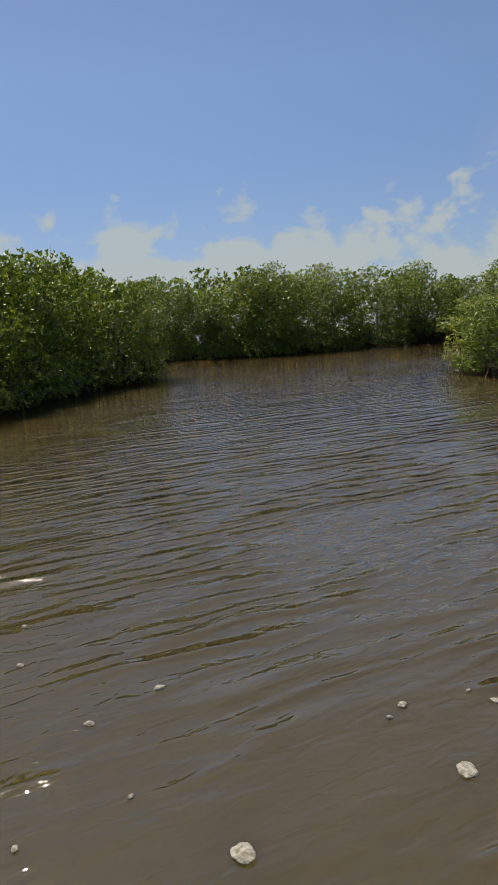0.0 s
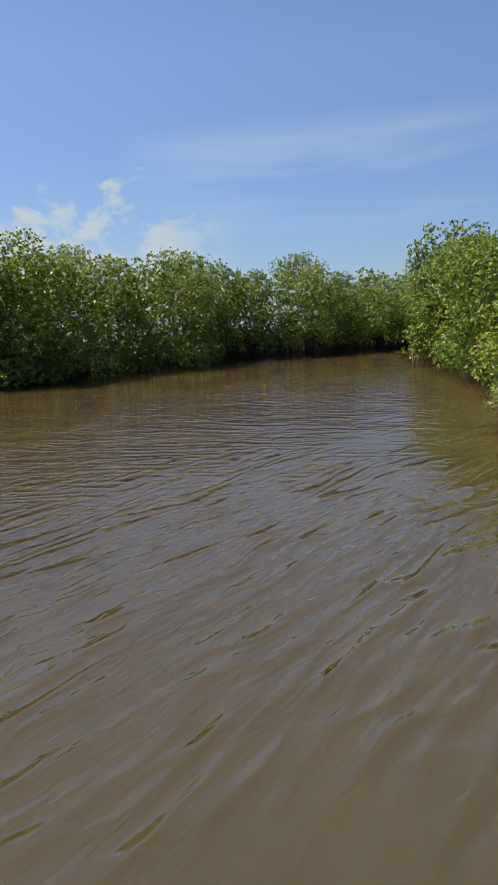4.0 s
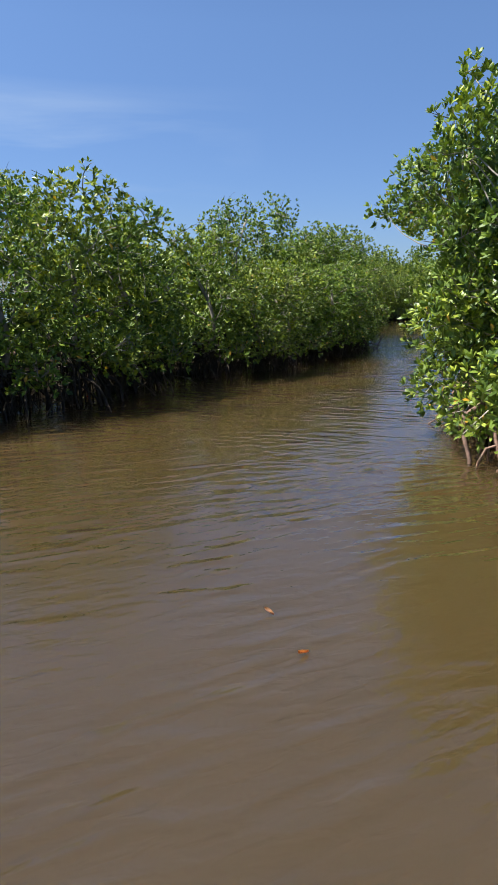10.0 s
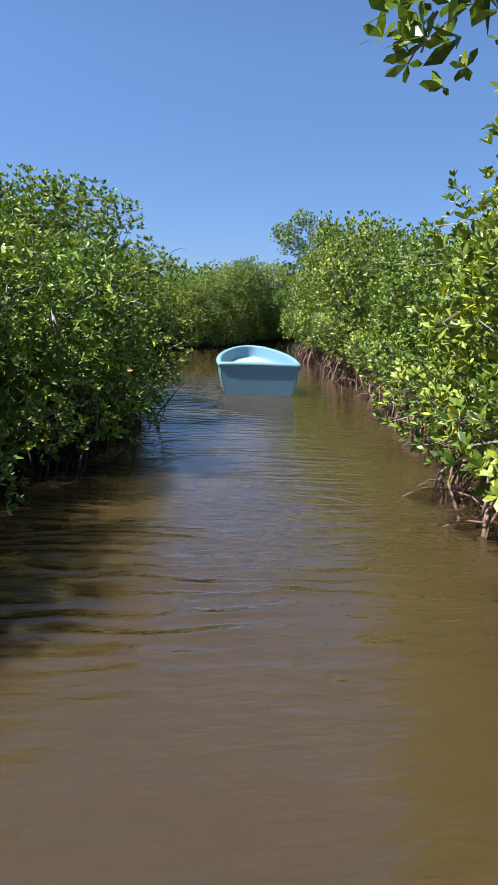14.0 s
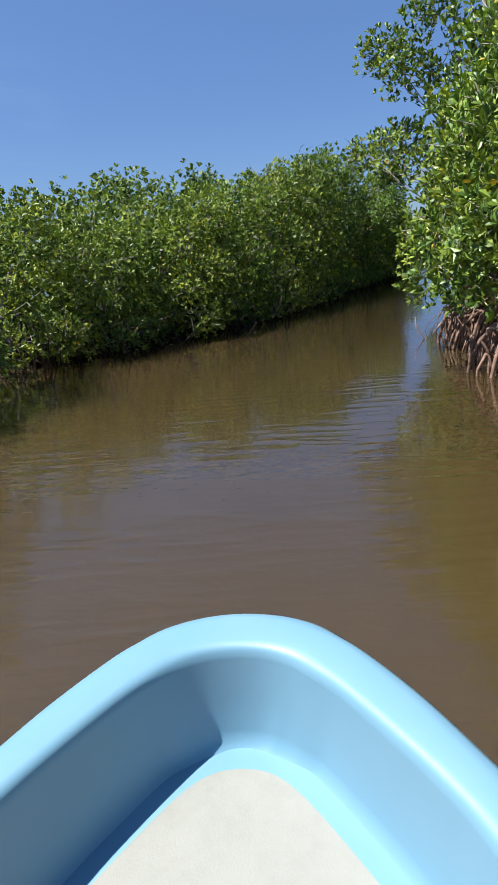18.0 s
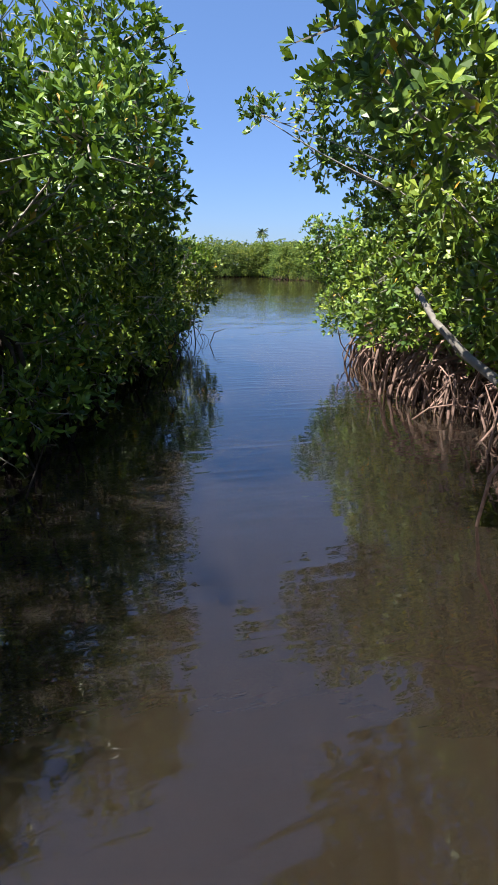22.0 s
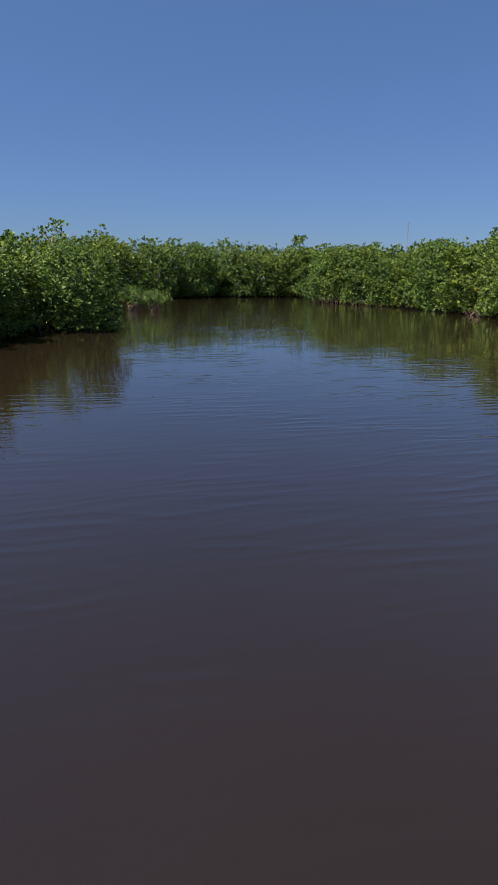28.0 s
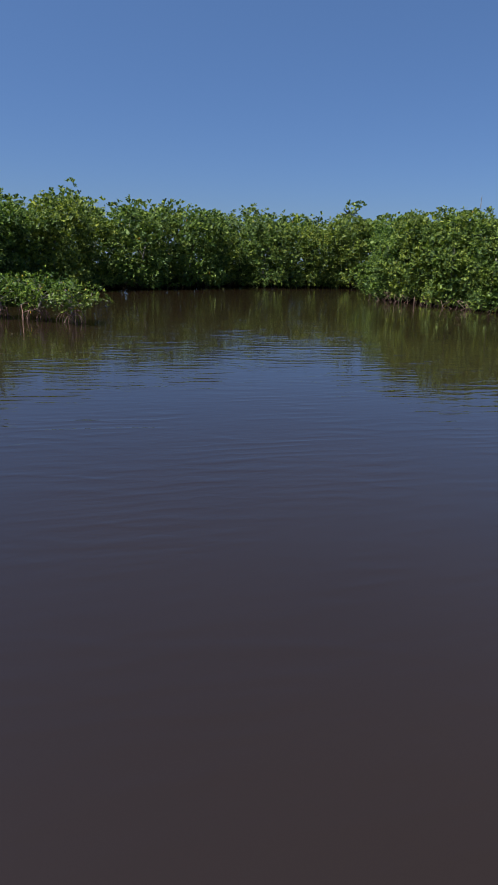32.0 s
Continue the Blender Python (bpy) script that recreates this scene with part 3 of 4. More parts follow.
leaning(12.5, 25.0, 3.2, 0.1, 501, [(11.9, 24.9, 0.5, 0.4), (11.8, 25.2, 0.95, 0.4), (12.2, 25.5, 0.4, 0.36), (12.5, 25.8, 0.5, 0.36), (13.0, 26.2, 0.6, 0.38), (13.4, 26.1, 1.0, 0.4), (12.5, 26.0, 3.05, 0.34), (12.5, 26.05, 3.35, 0.28), (13.0, 26.1, 3.9, 0.17), (12.9, 25.9, 3.6, 0.19), (12.6, 26.0, 2.2, 0.4), (12.6, 26.0, 1.4, 0.4)])
leaning(14.6, 25.7, 3.4, 0.4, 502, [(15.1, 27.0, 2.95, 0.42), (15.6, 27.5, 2.95, 0.38), (15.8, 27.95, 2.85, 0.3), (15.2, 27.3, 3.3, 0.36), (16.5, 27.6, 2.86, 0.34), (17.3, 27.8, 2.8, 0.3), (17.0, 27.5, 2.9, 0.3), (14.4, 26.7, 3.2, 0.45), (15.5, 26.9, 2.4, 0.26)])
leaning(40.2, 29.4, 5.0, 0.4, 503, [(40.8, 30.7, 3.1, 0.5), (41.3, 31.2, 3.1, 0.42), (41.6, 31.6, 3.12, 0.3), (41.4, 30.9, 2.7, 0.3), (40.6, 30.6, 4.2, 0.55), (41.0, 31.0, 4.6, 0.5), (40.3, 30.2, 5.0, 0.5)])
leaning(46.4, 28.5, 3.9, 0.4, 504, [(46.4, 29.9, 2.7, 0.42), (46.6, 30.3, 2.75, 0.36), (46.5, 30.0, 3.2, 0.42), (46.3, 30.2, 2.3, 0.28), (46.1, 29.8, 3.6, 0.4)])
leaning(52.4, 27.9, 3.7, 0.5, 505, [(53.2, 29.75, 2.75, 0.34), (53.3, 29.3, 2.9, 0.45), (53.2, 29.0, 2.4, 0.42), (53.0, 29.8, 3.3, 0.36), (52.7, 29.3, 3.5, 0.45), (53.4, 28.8, 3.2, 0.45), (52.9, 30.5, 3.15, 0.22)])
leaning(44.4, 28.7, 3.7, 0.4, 516, [(44.0, 30.05, 1.0, 0.3), (44.2, 29.85, 1.4, 0.36), (44.1, 29.8, 1.9, 0.42), (44.4, 29.9, 2.5, 0.45), (44.2, 30.2, 0.72, 0.17)])
leaning(48.9, 28.5, 3.9, 0.45, 506, [(48.5, 30.3, 2.65, 0.36), (48.6, 30.0, 3.05, 0.45), (48.3, 30.0, 2.3, 0.34), (49.4, 29.7, 2.6, 0.5), (49.2, 29.9, 3.4, 0.45), (48.2, 30.5, 2.9, 0.25)])
leaning(57.3, 27.95, 2.2, 0.6, 507, [(56.9, 29.15, 2.1, 0.3), (56.8, 29.2, 1.75, 0.3), (57.0, 28.95, 1.4, 0.32), (57.1, 29.1, 2.2, 0.17), (56.7, 28.75, 1.15, 0.25), (56.8, 28.7, 1.9, 0.4)], wide=0.8, size=0.08)
leaning(50.6, 33.2, 4.0, 0.12, 508, [(50.6, 31.75, 2.7, 0.45), (51.2, 31.85, 3.3, 0.5), (49.6, 31.85, 2.3, 0.45), (52.2, 31.7, 2.9, 0.45), (51.4, 31.65, 2.2, 0.4)], True)
leaning(54.6, 32.8, 3.2, 0.12, 509, [(54.3, 32.0, 2.6, 0.42), (55.4, 31.8, 1.9, 0.42), (56.6, 31.5, 1.6, 0.4), (55.0, 31.9, 2.3, 0.35)], True, wide=0.9)
leaning(58.7, 32.0, 1.85, 0.1, 510, [(58.2, 31.25, 1.5, 0.36), (58.4, 31.15, 1.05, 0.3), (58.9, 31.3, 0.8, 0.28), (58.0, 31.45, 1.7, 0.28)], True, wide=0.8)
for x, y, tall, seed in ((21.8, 34.2, 4.2, 511), (15.6, 37.0, 4.3, 512), (4.5, 36.3, 4.5, 513), (10.5, 38.5, 4.5, 514), (35.6, 27.4, 4.3, 515)):
    leaning(x, y, tall, tall - 1.7, seed, [], False, "back", 1.35, 9)
for x, y, tall, seed in ((97.9, 33.3, 0.95, 521), (98.3, 34.3, 1.05, 522), (98.6, 35.3, 1.0, 523)):
    shrub = mangrove("mangrove_shrub", seed, 1.5, 0.8, 0.22, clumps=14, per=60, roots=9, size=0.09)
    shrub.matrix_basis = pose(x, y, 0) @ Matrix.Diagonal((0.78, 0.78, tall / 1.3, 1))
    tagged(shrub, "low mangrove shrub on pale arching roots in the water", "mangrove shrub", "shrubs of the islet")
for ob in SUNNY + LOW_SUNNY + SHADY + TANGLE + MID + FAR:
    away(ob)


NEAR_SHORES = (LEFT_CHANNEL, LEFT_NARROWS, LEFT_COVE, RIGHT_START, RIGHT_CHANNEL, RIGHT_NARROWS)


def thicket():
    """The crowns behind the front rows, too many to count: one mesh of leaf whorls."""
    rng = np.random.default_rng(77)
    vs, fs, k = [], [], 0
    for (line, side), profile in zip(SHORES, HEIGHTS):
        for step, inland, more in ((1.7, 2.3, 0.15), (2.2, 4.4, 0.35), (2.8, 7.0, 0.55), (3.2, 9.8, 0.6)):
            for q, _ in along(line, step, inland, side, rng, 0.35):
                if not clear(q, LINES, inland * 0.7):
                    continue
                calmer = line in NEAR_SHORES
                top = height_at(profile, q[0]) + more + rng.normal(0, 0.1 if calmer else 0.3) + (-0.35 if calmer else 0.7 if rng.random() < 0.08 else 0)
                heap = []
                for i in range(9):
                    a, r = i * 2.4 + rng.uniform(0, 1), rng.uniform(0.4, 1.15)
                    heap.append(((q[0] + r * math.cos(a), q[1] + r * math.sin(a), top * (rng.uniform(0.12, 0.4) if i < 3 else rng.uniform(0.45, 0.93)) - 0.25 * r), rng.uniform(0.45, 0.7)))
                heap.append(((q[0], q[1], top - 0.5), 0.55))
                for i in range(3):
                    heap.append(((q[0] + rng.uniform(-0.9, 0.9), q[1] + rng.uniform(-0.9, 0.9), rng.uniform(0.15, 0.5)), 0.5))
                p, w = crown_points(rng, heap, 14 if calmer else 11, 0.15)
                v, f = rosettes(rng, p, w, 7, 0.14 if line in NEAR_SHORES else 0.21, CLUMP_SHAPE, CLUMP_QUADS)
                vs.append(v), fs.append(f + k)
                k += len(v)
                p = inner_leaves(rng, heap, 9)
                v, f = rosettes(rng, p, rng.normal(0, 1, p.shape), 3, 0.2, CLUMP_SHAPE, CLUMP_QUADS)
                vs.append(v), fs.append(f + k)
                k += len(v)
    v, f = np.concatenate(vs), np.concatenate(fs)
    tagged(part("mangrove_thicket", mesh_of("mangrove_thicket", v, f, LEAF_FAR), None), "dense green mangrove crowns behind the banks", "mangroves", kind="stuff")


thicket()


def root_tangle(name, label, lines, mat, seed, dense, high, inland=0.75):
    """Thin criss-crossing roots and dead twigs along the foot of the banks: one mesh."""
    rng = np.random.default_rng(seed)
    pieces = []
    for line, side in lines:
        for q, _ in along(line, 1 / dense, inland, side, rng, 0.3):
            a = np.array((q[0] + rng.normal(0, 0.2), q[1] + rng.normal(0, 0.2), -0.1))
            e = a + np.array((np.clip(rng.normal(0, 0.22), -0.4, 0.4), np.clip(rng.normal(0, 0.22), -0.4, 0.4), rng.uniform(0.3, high)))
            m = (a + e) / 2 + np.array((rng.normal(0, 0.14), rng.normal(0, 0.14), rng.normal(0.06, 0.1)))
            r = rng.uniform(0.006, 0.015)
            pieces.append(tube([a, (a * 0.9 + m * 1.4 + e * 0.1) / 2.4, m, e], [r, r, r * 0.9, r * 0.6], 4))
    tagged(part(name, mesh_of(name, *joined(pieces), mat, True), None), label, "roots", kind="stuff")


# tangles on the shaded banks take the root colour darkened for shade
root_tangle("root_tangle", "tangle of thin roots, darkened for shade at the bank's foot", [(LEFT_START, 1), (LEFT_CHANNEL, 1), (LEFT_NARROWS, 1), (LEFT_COVE, 1), (LEFT_BAY, 1)], ROOT_SHADE, 61, 22, 0.95)
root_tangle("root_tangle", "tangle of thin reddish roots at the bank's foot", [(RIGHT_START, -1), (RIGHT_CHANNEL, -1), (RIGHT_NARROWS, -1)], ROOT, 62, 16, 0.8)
root_tangle("root_tangle", "root line darkened for shade along the far lagoon bank", [(LEFT_MOUTH, 1), (LEFT_LAGOON, 1), (LEFT_END, 1), (RIGHT_MOUTH, -1), (RIGHT_END, -1)], ROOT_SHADE, 63, 9, 0.7)
root_tangle("root_tangle", "low reddish roots along the sunny lagoon bank", [(RIGHT_LAGOON, -1)], ROOT, 64, 14, 0.45, 0.2)

# ---------- the skiff ----------
PAINT, nt, b = material("light blue gelcoat", 0.28, 0.0, 0.5)
geo = nt.nodes.new("ShaderNodeNewGeometry")
n1 = node(nt, "ShaderNodeTexNoise", Scale=2.2, Detail=5.0, Roughness=0.6)
nt.links.new(geo.outputs["Position"], n1.inputs["Vector"])
nt.links.new(ramp(nt, n1.outputs["Fac"], [(0.3, (0.155, 0.30, 0.42)), (0.7, (0.18, 0.325, 0.45))]), b.inputs["Base Color"])
n2 = node(nt, "ShaderNodeTexNoise", Scale=40.0, Detail=3.0)
nt.links.new(geo.outputs["Position"], n2.inputs["Vector"])
bumped(nt, b, n2.outputs["Fac"], 0.12, 0.003)
nt.links.new(ramp(nt, n1.outputs["Fac"], [(0.2, (0.4, 0.4, 0.4)), (0.85, (0.48, 0.48, 0.48))]), b.inputs["Roughness"])
PAD, nt, b = material("worn white deck", 0.75, 0.0, 0.3)
geo = nt.nodes.new("ShaderNodeNewGeometry")
n1 = node(nt, "ShaderNodeTexNoise", Scale=5.0, Detail=7.0, Roughness=0.7)
nt.links.new(geo.outputs["Position"], n1.inputs["Vector"])
col = ramp(nt, n1.outputs["Fac"], [(0.25, (0.255, 0.25, 0.23)), (0.5, (0.30, 0.293, 0.272)), (0.8, (0.33, 0.32, 0.30))])
n3 = node(nt, "ShaderNodeTexVoronoi", Scale=9.0)
nt.links.new(geo.outputs["Position"], n3.inputs["Vector"])
col = mixed(nt, maths(nt, "LESS_THAN", n3.outputs["Distance"], 0.045), col, (0.30, 0.26, 0.18))
nt.links.new(col, b.inputs["Base Color"])
n2 = node(nt, "ShaderNodeTexNoise", Scale=220.0, Detail=2.0)
nt.links.new(geo.outputs["Position"], n2.inputs["Vector"])
bumped(nt, b, n2.outputs["Fac"], 0.4, 0.002)

LONG = 2.5  # the bow tip is at the boat's own origin
OUTER = [(0, 0), (0.006, 0.06), (0.022, 0.11), (0.05, 0.158), (0.09, 0.198), (0.15, 0.248), (0.27, 0.325), (0.4, 0.392), (0.52, 0.445), (0.8, 0.54), (1.2, 0.64), (1.7, 0.7), (2.1, 0.71), (2.4, 0.69), (LONG, 0.67)]
INNER = [(0.112, 0), (0.116, 0.04), (0.128, 0.075), (0.15, 0.108), (0.185, 0.14), (0.24, 0.182), (0.35, 0.25), (0.47, 0.316), (0.58, 0.36), (0.85, 0.44), (1.23, 0.535), (1.7, 0.59), (2.1, 0.6), (2.35, 0.58), (LONG - 0.08, 0.57)]
EDGE = [(0.165, 0), (0.168, 0.03), (0.178, 0.055), (0.197, 0.08), (0.23, 0.108), (0.28, 0.142), (0.385, 0.205), (0.5, 0.268), (0.61, 0.31), (0.87, 0.385), (1.24, 0.478), (1.7, 0.53), (2.05, 0.54), (2.25, 0.53), (LONG - 0.16, 0.52)]


def smooth_rim(table):
    """A finely divided half outline, bow to stern, through the table's (distance from the tip, half width)."""
    k = np.arange(len(table))
    f = np.linspace(0, len(table) - 1, 85)
    t = np.array(table, float)
    out = np.empty((85, 2))
    for i, x in enumerate(f):
        j = min(len(t) - 2, int(x))
        u = x - j
        p0, p1, p2, p3 = t[max(j - 1, 0)], t[j], t[j + 1], t[min(j + 2, len(t) - 1)]
        if j == 0:
            p0 = np.array((p2[0], -p2[1]))
        out[i] = 0.5 * (2 * p1 + (p2 - p0) * u + (2 * p0 - 5 * p1 + 4 * p2 - p3) * u * u + (3 * p1 - p0 - 3 * p2 + p3) * u ** 3)
    out[:, 1] = np.maximum(out[:, 1], 0)
    out[0, 1] = 0
    return out


RIMS = {"outer": smooth_rim(OUTER), "inner": smooth_rim([(d + 0.013, 1.063 * w) for d, w in INNER]), "edge": smooth_rim([(d + 0.07, 1.053 * w) for d, w in EDGE])}


def rim_ring(key, z, wider=0.0, thin=1.0, back=0.0, sheer=0.018):
    """Points port stern - bow - starboard stern on one level of the boat."""
    r = RIMS[key]
    s = np.maximum(r[:, 0] + back * (1 - r[:, 0] / LONG), 0)
    w = r[:, 1] * thin
    grow = np.clip(w / 0.1, 0, 1)
    s = s - wider * (1 - np.clip((r[:, 0] - r[0, 0]) / 0.12, 0, 1))
    w = np.maximum(w + wider * grow, 0)
    zz = z - sheer * np.minimum(r[:, 0], 3.0)
    port = np.c_[-s, w, zz]
    star = np.c_[-s, -w, zz]
    return np.concatenate([port[::-1], star[1:]])


def loft(name, rings, mat, parent, label="", closed=False):
    k = len(rings[0])
    verts = np.concatenate(rings)
    faces = [(i * k + j, i * k + j + 1, (i + 1) * k + j + 1, (i + 1) * k + j) for i in range(len(rings) - 1) for j in range(k - 1)]
    return part(name, mesh_of(name, verts, faces, mat, True), None, parent, label)


def flat_fill(name, ring, thick, mat, parent, label=""):
    k = len(ring)
    h = k // 2
    verts = np.concatenate([ring, ring - np.array((0, 0, thick))])
    faces = [(j, j + 1, k - 2 - j, k - 1 - j) for j in range(h)]
    faces += [(j, j + k, j + 1 + k, j + 1) for j in range(k - 1)]
    return part(name, mesh_of(name, verts, faces, mat), None, parent, label)


def skiff():
    boat = new("skiff")
    loft("hull", [rim_ring("outer", -0.22, thin=0.12, back=1.0, sheer=0), rim_ring("outer", 0.0, thin=0.62, back=0.5), rim_ring("outer", 0.3, thin=0.86, back=0.24),
                  rim_ring("outer", 0.6, thin=0.96, back=0.07), rim_ring("outer", 0.79, wider=-0.012)], PAINT, boat)
    loft("gunwale", [rim_ring("outer", 0.79, -0.012), rim_ring("outer", 0.795, 0.006), rim_ring("outer", 0.815, 0.012), rim_ring("outer", 0.835, 0.006), rim_ring("outer", 0.847, -0.008),
                     rim_ring("outer", 0.853, -0.03), rim_ring("inner", 0.852, 0.022), rim_ring("inner", 0.848, 0.008), rim_ring("inner", 0.838, -0.001), rim_ring("inner", 0.82, -0.004)], PAINT, boat, "rounded light blue gunwale")
    loft("inner_wall", [rim_ring("inner", 0.82, -0.004), rim_ring("inner", 0.72, -0.018), rim_ring("inner", 0.64, -0.031), rim_ring("inner", 0.615, -0.038), rim_ring("inner", 0.603, -0.05)], PAINT, boat)
    border = [rim_ring("inner", 0.603, -0.05)]
    flat_fill("deck_border", border[0], 0.02, PAINT, boat)
    flat_fill("deck_pad", rim_ring("edge", 0.609), 0.006, PAD, boat, "off-white deck panel with small stains")
    levels = [rim_ring("outer", -0.22, thin=0.12, back=1.0, sheer=0), rim_ring("outer", 0.0, thin=0.62, back=0.5), rim_ring("outer", 0.3, thin=0.86, back=0.24),
              rim_ring("outer", 0.6, thin=0.96, back=0.07), rim_ring("outer", 0.79, wider=-0.012), rim_ring("outer", 0.845, wider=-0.02)]
    bm = bmesh.new()
    face = bm.faces.new([bm.verts.new(r[0]) for r in levels] + [bm.verts.new(r[-1]) for r in levels[::-1]])
    wall = bmesh.ops.extrude_face_region(bm, geom=[face])
    bmesh.ops.translate(bm, vec=(0.085, 0, 0), verts=[v for v in wall["geom"] if isinstance(v, bmesh.types.BMVert)])
    bmesh.ops.recalc_face_normals(bm, faces=bm.faces[:])
    bmesh.ops.bevel(bm, geom=bm.edges[:], offset=0.012, segments=2, affect="EDGES")
    part("transom", bm, PAINT, boat)
    rail = [(-LONG + 0.03, w, 0.795 + 0.012 * (1 - (w / 0.67) ** 2)) for w in (-0.69, -0.675, -0.64, -0.4, 0, 0.4, 0.64, 0.675, 0.69)]
    part("transom_rail", mesh_of("transom_rail", *tube(rail, [0.006, 0.034, 0.046, 0.05, 0.05, 0.05, 0.046, 0.034, 0.006], 12), PAINT, True), None, boat, "rounded light blue stern rail")
    boat.matrix_basis = pose(29.532, 30.366, 0.829, -1.05, -4.31, 12.92) @ pose(0, 0, -0.85) @ Matrix.Diagonal((1.026, 1.166, 1, 1))
    tagged(boat, "light blue open skiff with a rounded bow and off-white deck", "boat")
    return boat


skiff()

# ---------- small things afloat ----------
FOAM, nt, b = material("dirty foam", 0.9, 0.0, 0.3)
geo = nt.nodes.new("ShaderNodeNewGeometry")
n1 = node(nt, "ShaderNodeTexNoise", Scale=60.0, Detail=5.0)
nt.links.new(geo.outputs["Position"], n1.inputs["Vector"])
nt.links.new(ramp(nt, n1.outputs["Fac"], [(0.35, (0.12, 0.11, 0.09)), (0.65, (0.28, 0.27, 0.25))]), b.inputs["Base Color"])
bumped(nt, b, n1.outputs["Fac"], 0.8, 0.01)


def foam(x, y, r, seed):
    rng = np.random.default_rng(seed)
    bm = bmesh.new()
    bmesh.ops.create_icosphere(bm, subdivisions=3, radius=1)
    for v in bm.verts:
        k = 1 + 0.35 * noise.noise(v.co * 1.3 + Vector((seed * 3.1, 0, 0)))
        v.co = Vector((v.co.x * r * k * 1.15, v.co.y * r * k * 0.85, v.co.z * 0.012 * (0.6 + 0.8 * noise.noise(v.co * 6) ** 2)))
    for f in bm.faces:
        f.smooth = True
    ob = part("foam_patch", bm, FOAM)
    ob.matrix_basis = pose(x, y, 0.004, 0, 0, float(rng.uniform(0, 180)))
    tagged(ob, "small patch of off-white foam afloat on the water", "foam", "foam patches")


DEAD_LEAF, nt, b = material("fallen yellow leaf", 0.5, 0.0, 0.4)
info = nt.nodes.new("ShaderNodeObjectInfo")
nt.links.new(ramp(nt, info.outputs["Random"], [(0, (0.55, 0.2, 0.04)), (0.6, (0.65, 0.36, 0.05)), (1, (0.3, 0.1, 0.04))]), b.inputs["Base Color"])


def floating_leaf(x, y, turn, length):
    bm = bmesh.new()
    rows = []
    for i in range(9):
        u = i / 8
        w = 0.21 * math.sin(math.pi * u ** 1.25) ** 0.8 if 0 < i < 8 else 0.012
        rows.append([bm.verts.new((u * length, s * w * length, 0.004 + 0.012 * abs(s) + 0.014 * u * u)) for s in (-1, 0, 1)])
    for p, q in zip(rows, rows[1:]):
        for j in (0, 1):
            bm.faces.new((p[j], p[j + 1], q[j + 1], q[j]))
    bmesh.ops.solidify(bm, geom=bm.faces[:], thickness=0.001)
    ob = part("fallen_leaf", bm, DEAD_LEAF)
    ob.matrix_basis = pose(x, y, 0.002, 0, 0, turn)
    tagged(ob, "fallen orange mangrove leaf afloat on the water", "leaf", "fallen leaves")

for i, (x, y, r) in enumerate([(-0.12, 1.67, 0.070), (0.65, 1.95, 0.070), (0.53, 2.35, 0.036), (-0.48, 2.61, 0.040), (-0.74, 2.38, 0.036), (-1.19, 2.90, 0.032), (-1.31, 3.33, 0.028), (-0.83, 1.75, 0.024), (-0.50, 1.94, 0.020), (0.90, 2.33, 0.032), (0.46, 2.27, 0.020), (0.82, 2.41, 0.020)]):
    foam(x, y, r * 0.55, i)
for x, y, turn, size in [(5.93, 24.41, 20, 0.06), (8.15, 25.76, 77, 0.07), (7.92, 25.44, 154, 0.065), (-0.90, 11.93, 231, 0.07), (5.14, 22.73, 25, 0.055), (6.08, 24.63, 120, 0.04)]:
    floating_leaf(x, y, turn, size)

# ---------- the distance ----------
def cloud_material(name, shape, seed):
    m = bpy.data.materials.new(name)
    m.use_nodes = True
    nt = m.node_tree
    nt.nodes.remove(nt.nodes["Principled BSDF"])
    tc = nt.nodes.new("ShaderNodeTexCoord")
    mp = nt.nodes.new("ShaderNodeMapping")
    mp.inputs["Scale"].default_value = shape
    mp.inputs["Location"].default_value = (seed, seed * 0.7, 0)
    nt.links.new(tc.outputs["UV"], mp.inputs["Vector"])
    n = node(nt, "ShaderNodeTexNoise", Scale=1.0, Detail=8.0, Roughness=0.55, Distortion=0.3)
    nt.links.new(mp.outputs["Vector"], n.inputs["Vector"])
    sp = nt.nodes.new("ShaderNodeSeparateXYZ")
    nt.links.new(tc.outputs["UV"], sp.inputs[0])
    return m, nt, n.outputs["Fac"], sp


def finish_cloud(m, nt, alpha, white, strength):
    e = node(nt, "ShaderNodeEmission", Color=(*white, 1), Strength=strength)
    t = nt.nodes.new("ShaderNodeBsdfTransparent")
    mx = nt.nodes.new("ShaderNodeMixShader")
    nt.links.new(alpha, mx.inputs[0])
    nt.links.new(t.outputs[0], mx.inputs[1])
    nt.links.new(e.outputs[0], mx.inputs[2])
    nt.links.new(mx.outputs[0], nt.nodes["Material Output"].inputs["Surface"])


def sky_arc(name, mat, a0, a1, e0, e1, far):
    """A strip of sky between two bearings (degrees from east) and two elevations, far away."""
    verts, faces, uvs = [], [], []
    n = 24
    for i in range(n + 1):
        a = radians(a0 + (a1 - a0) * i / n)
        for j, e in enumerate((e0, e1)):
            verts.append((40 + far * math.cos(a), 25 + far * math.sin(a), far * math.tan(radians(e))))
    for i in range(n):
        faces.append((2 * i, 2 * i + 2, 2 * i + 3, 2 * i + 1))
    me = mesh_of(name, verts, faces, mat)
    uv = me.uv_layers.new(name="UVMap")
    for f in me.polygons:
        for k in f.loop_indices:
            v = me.loops[k].vertex_index
            uv.data[k].uv = ((v // 2) / n, v % 2)
    ob = part(name, me, None)
    ob.visible_shadow = False
    return ob


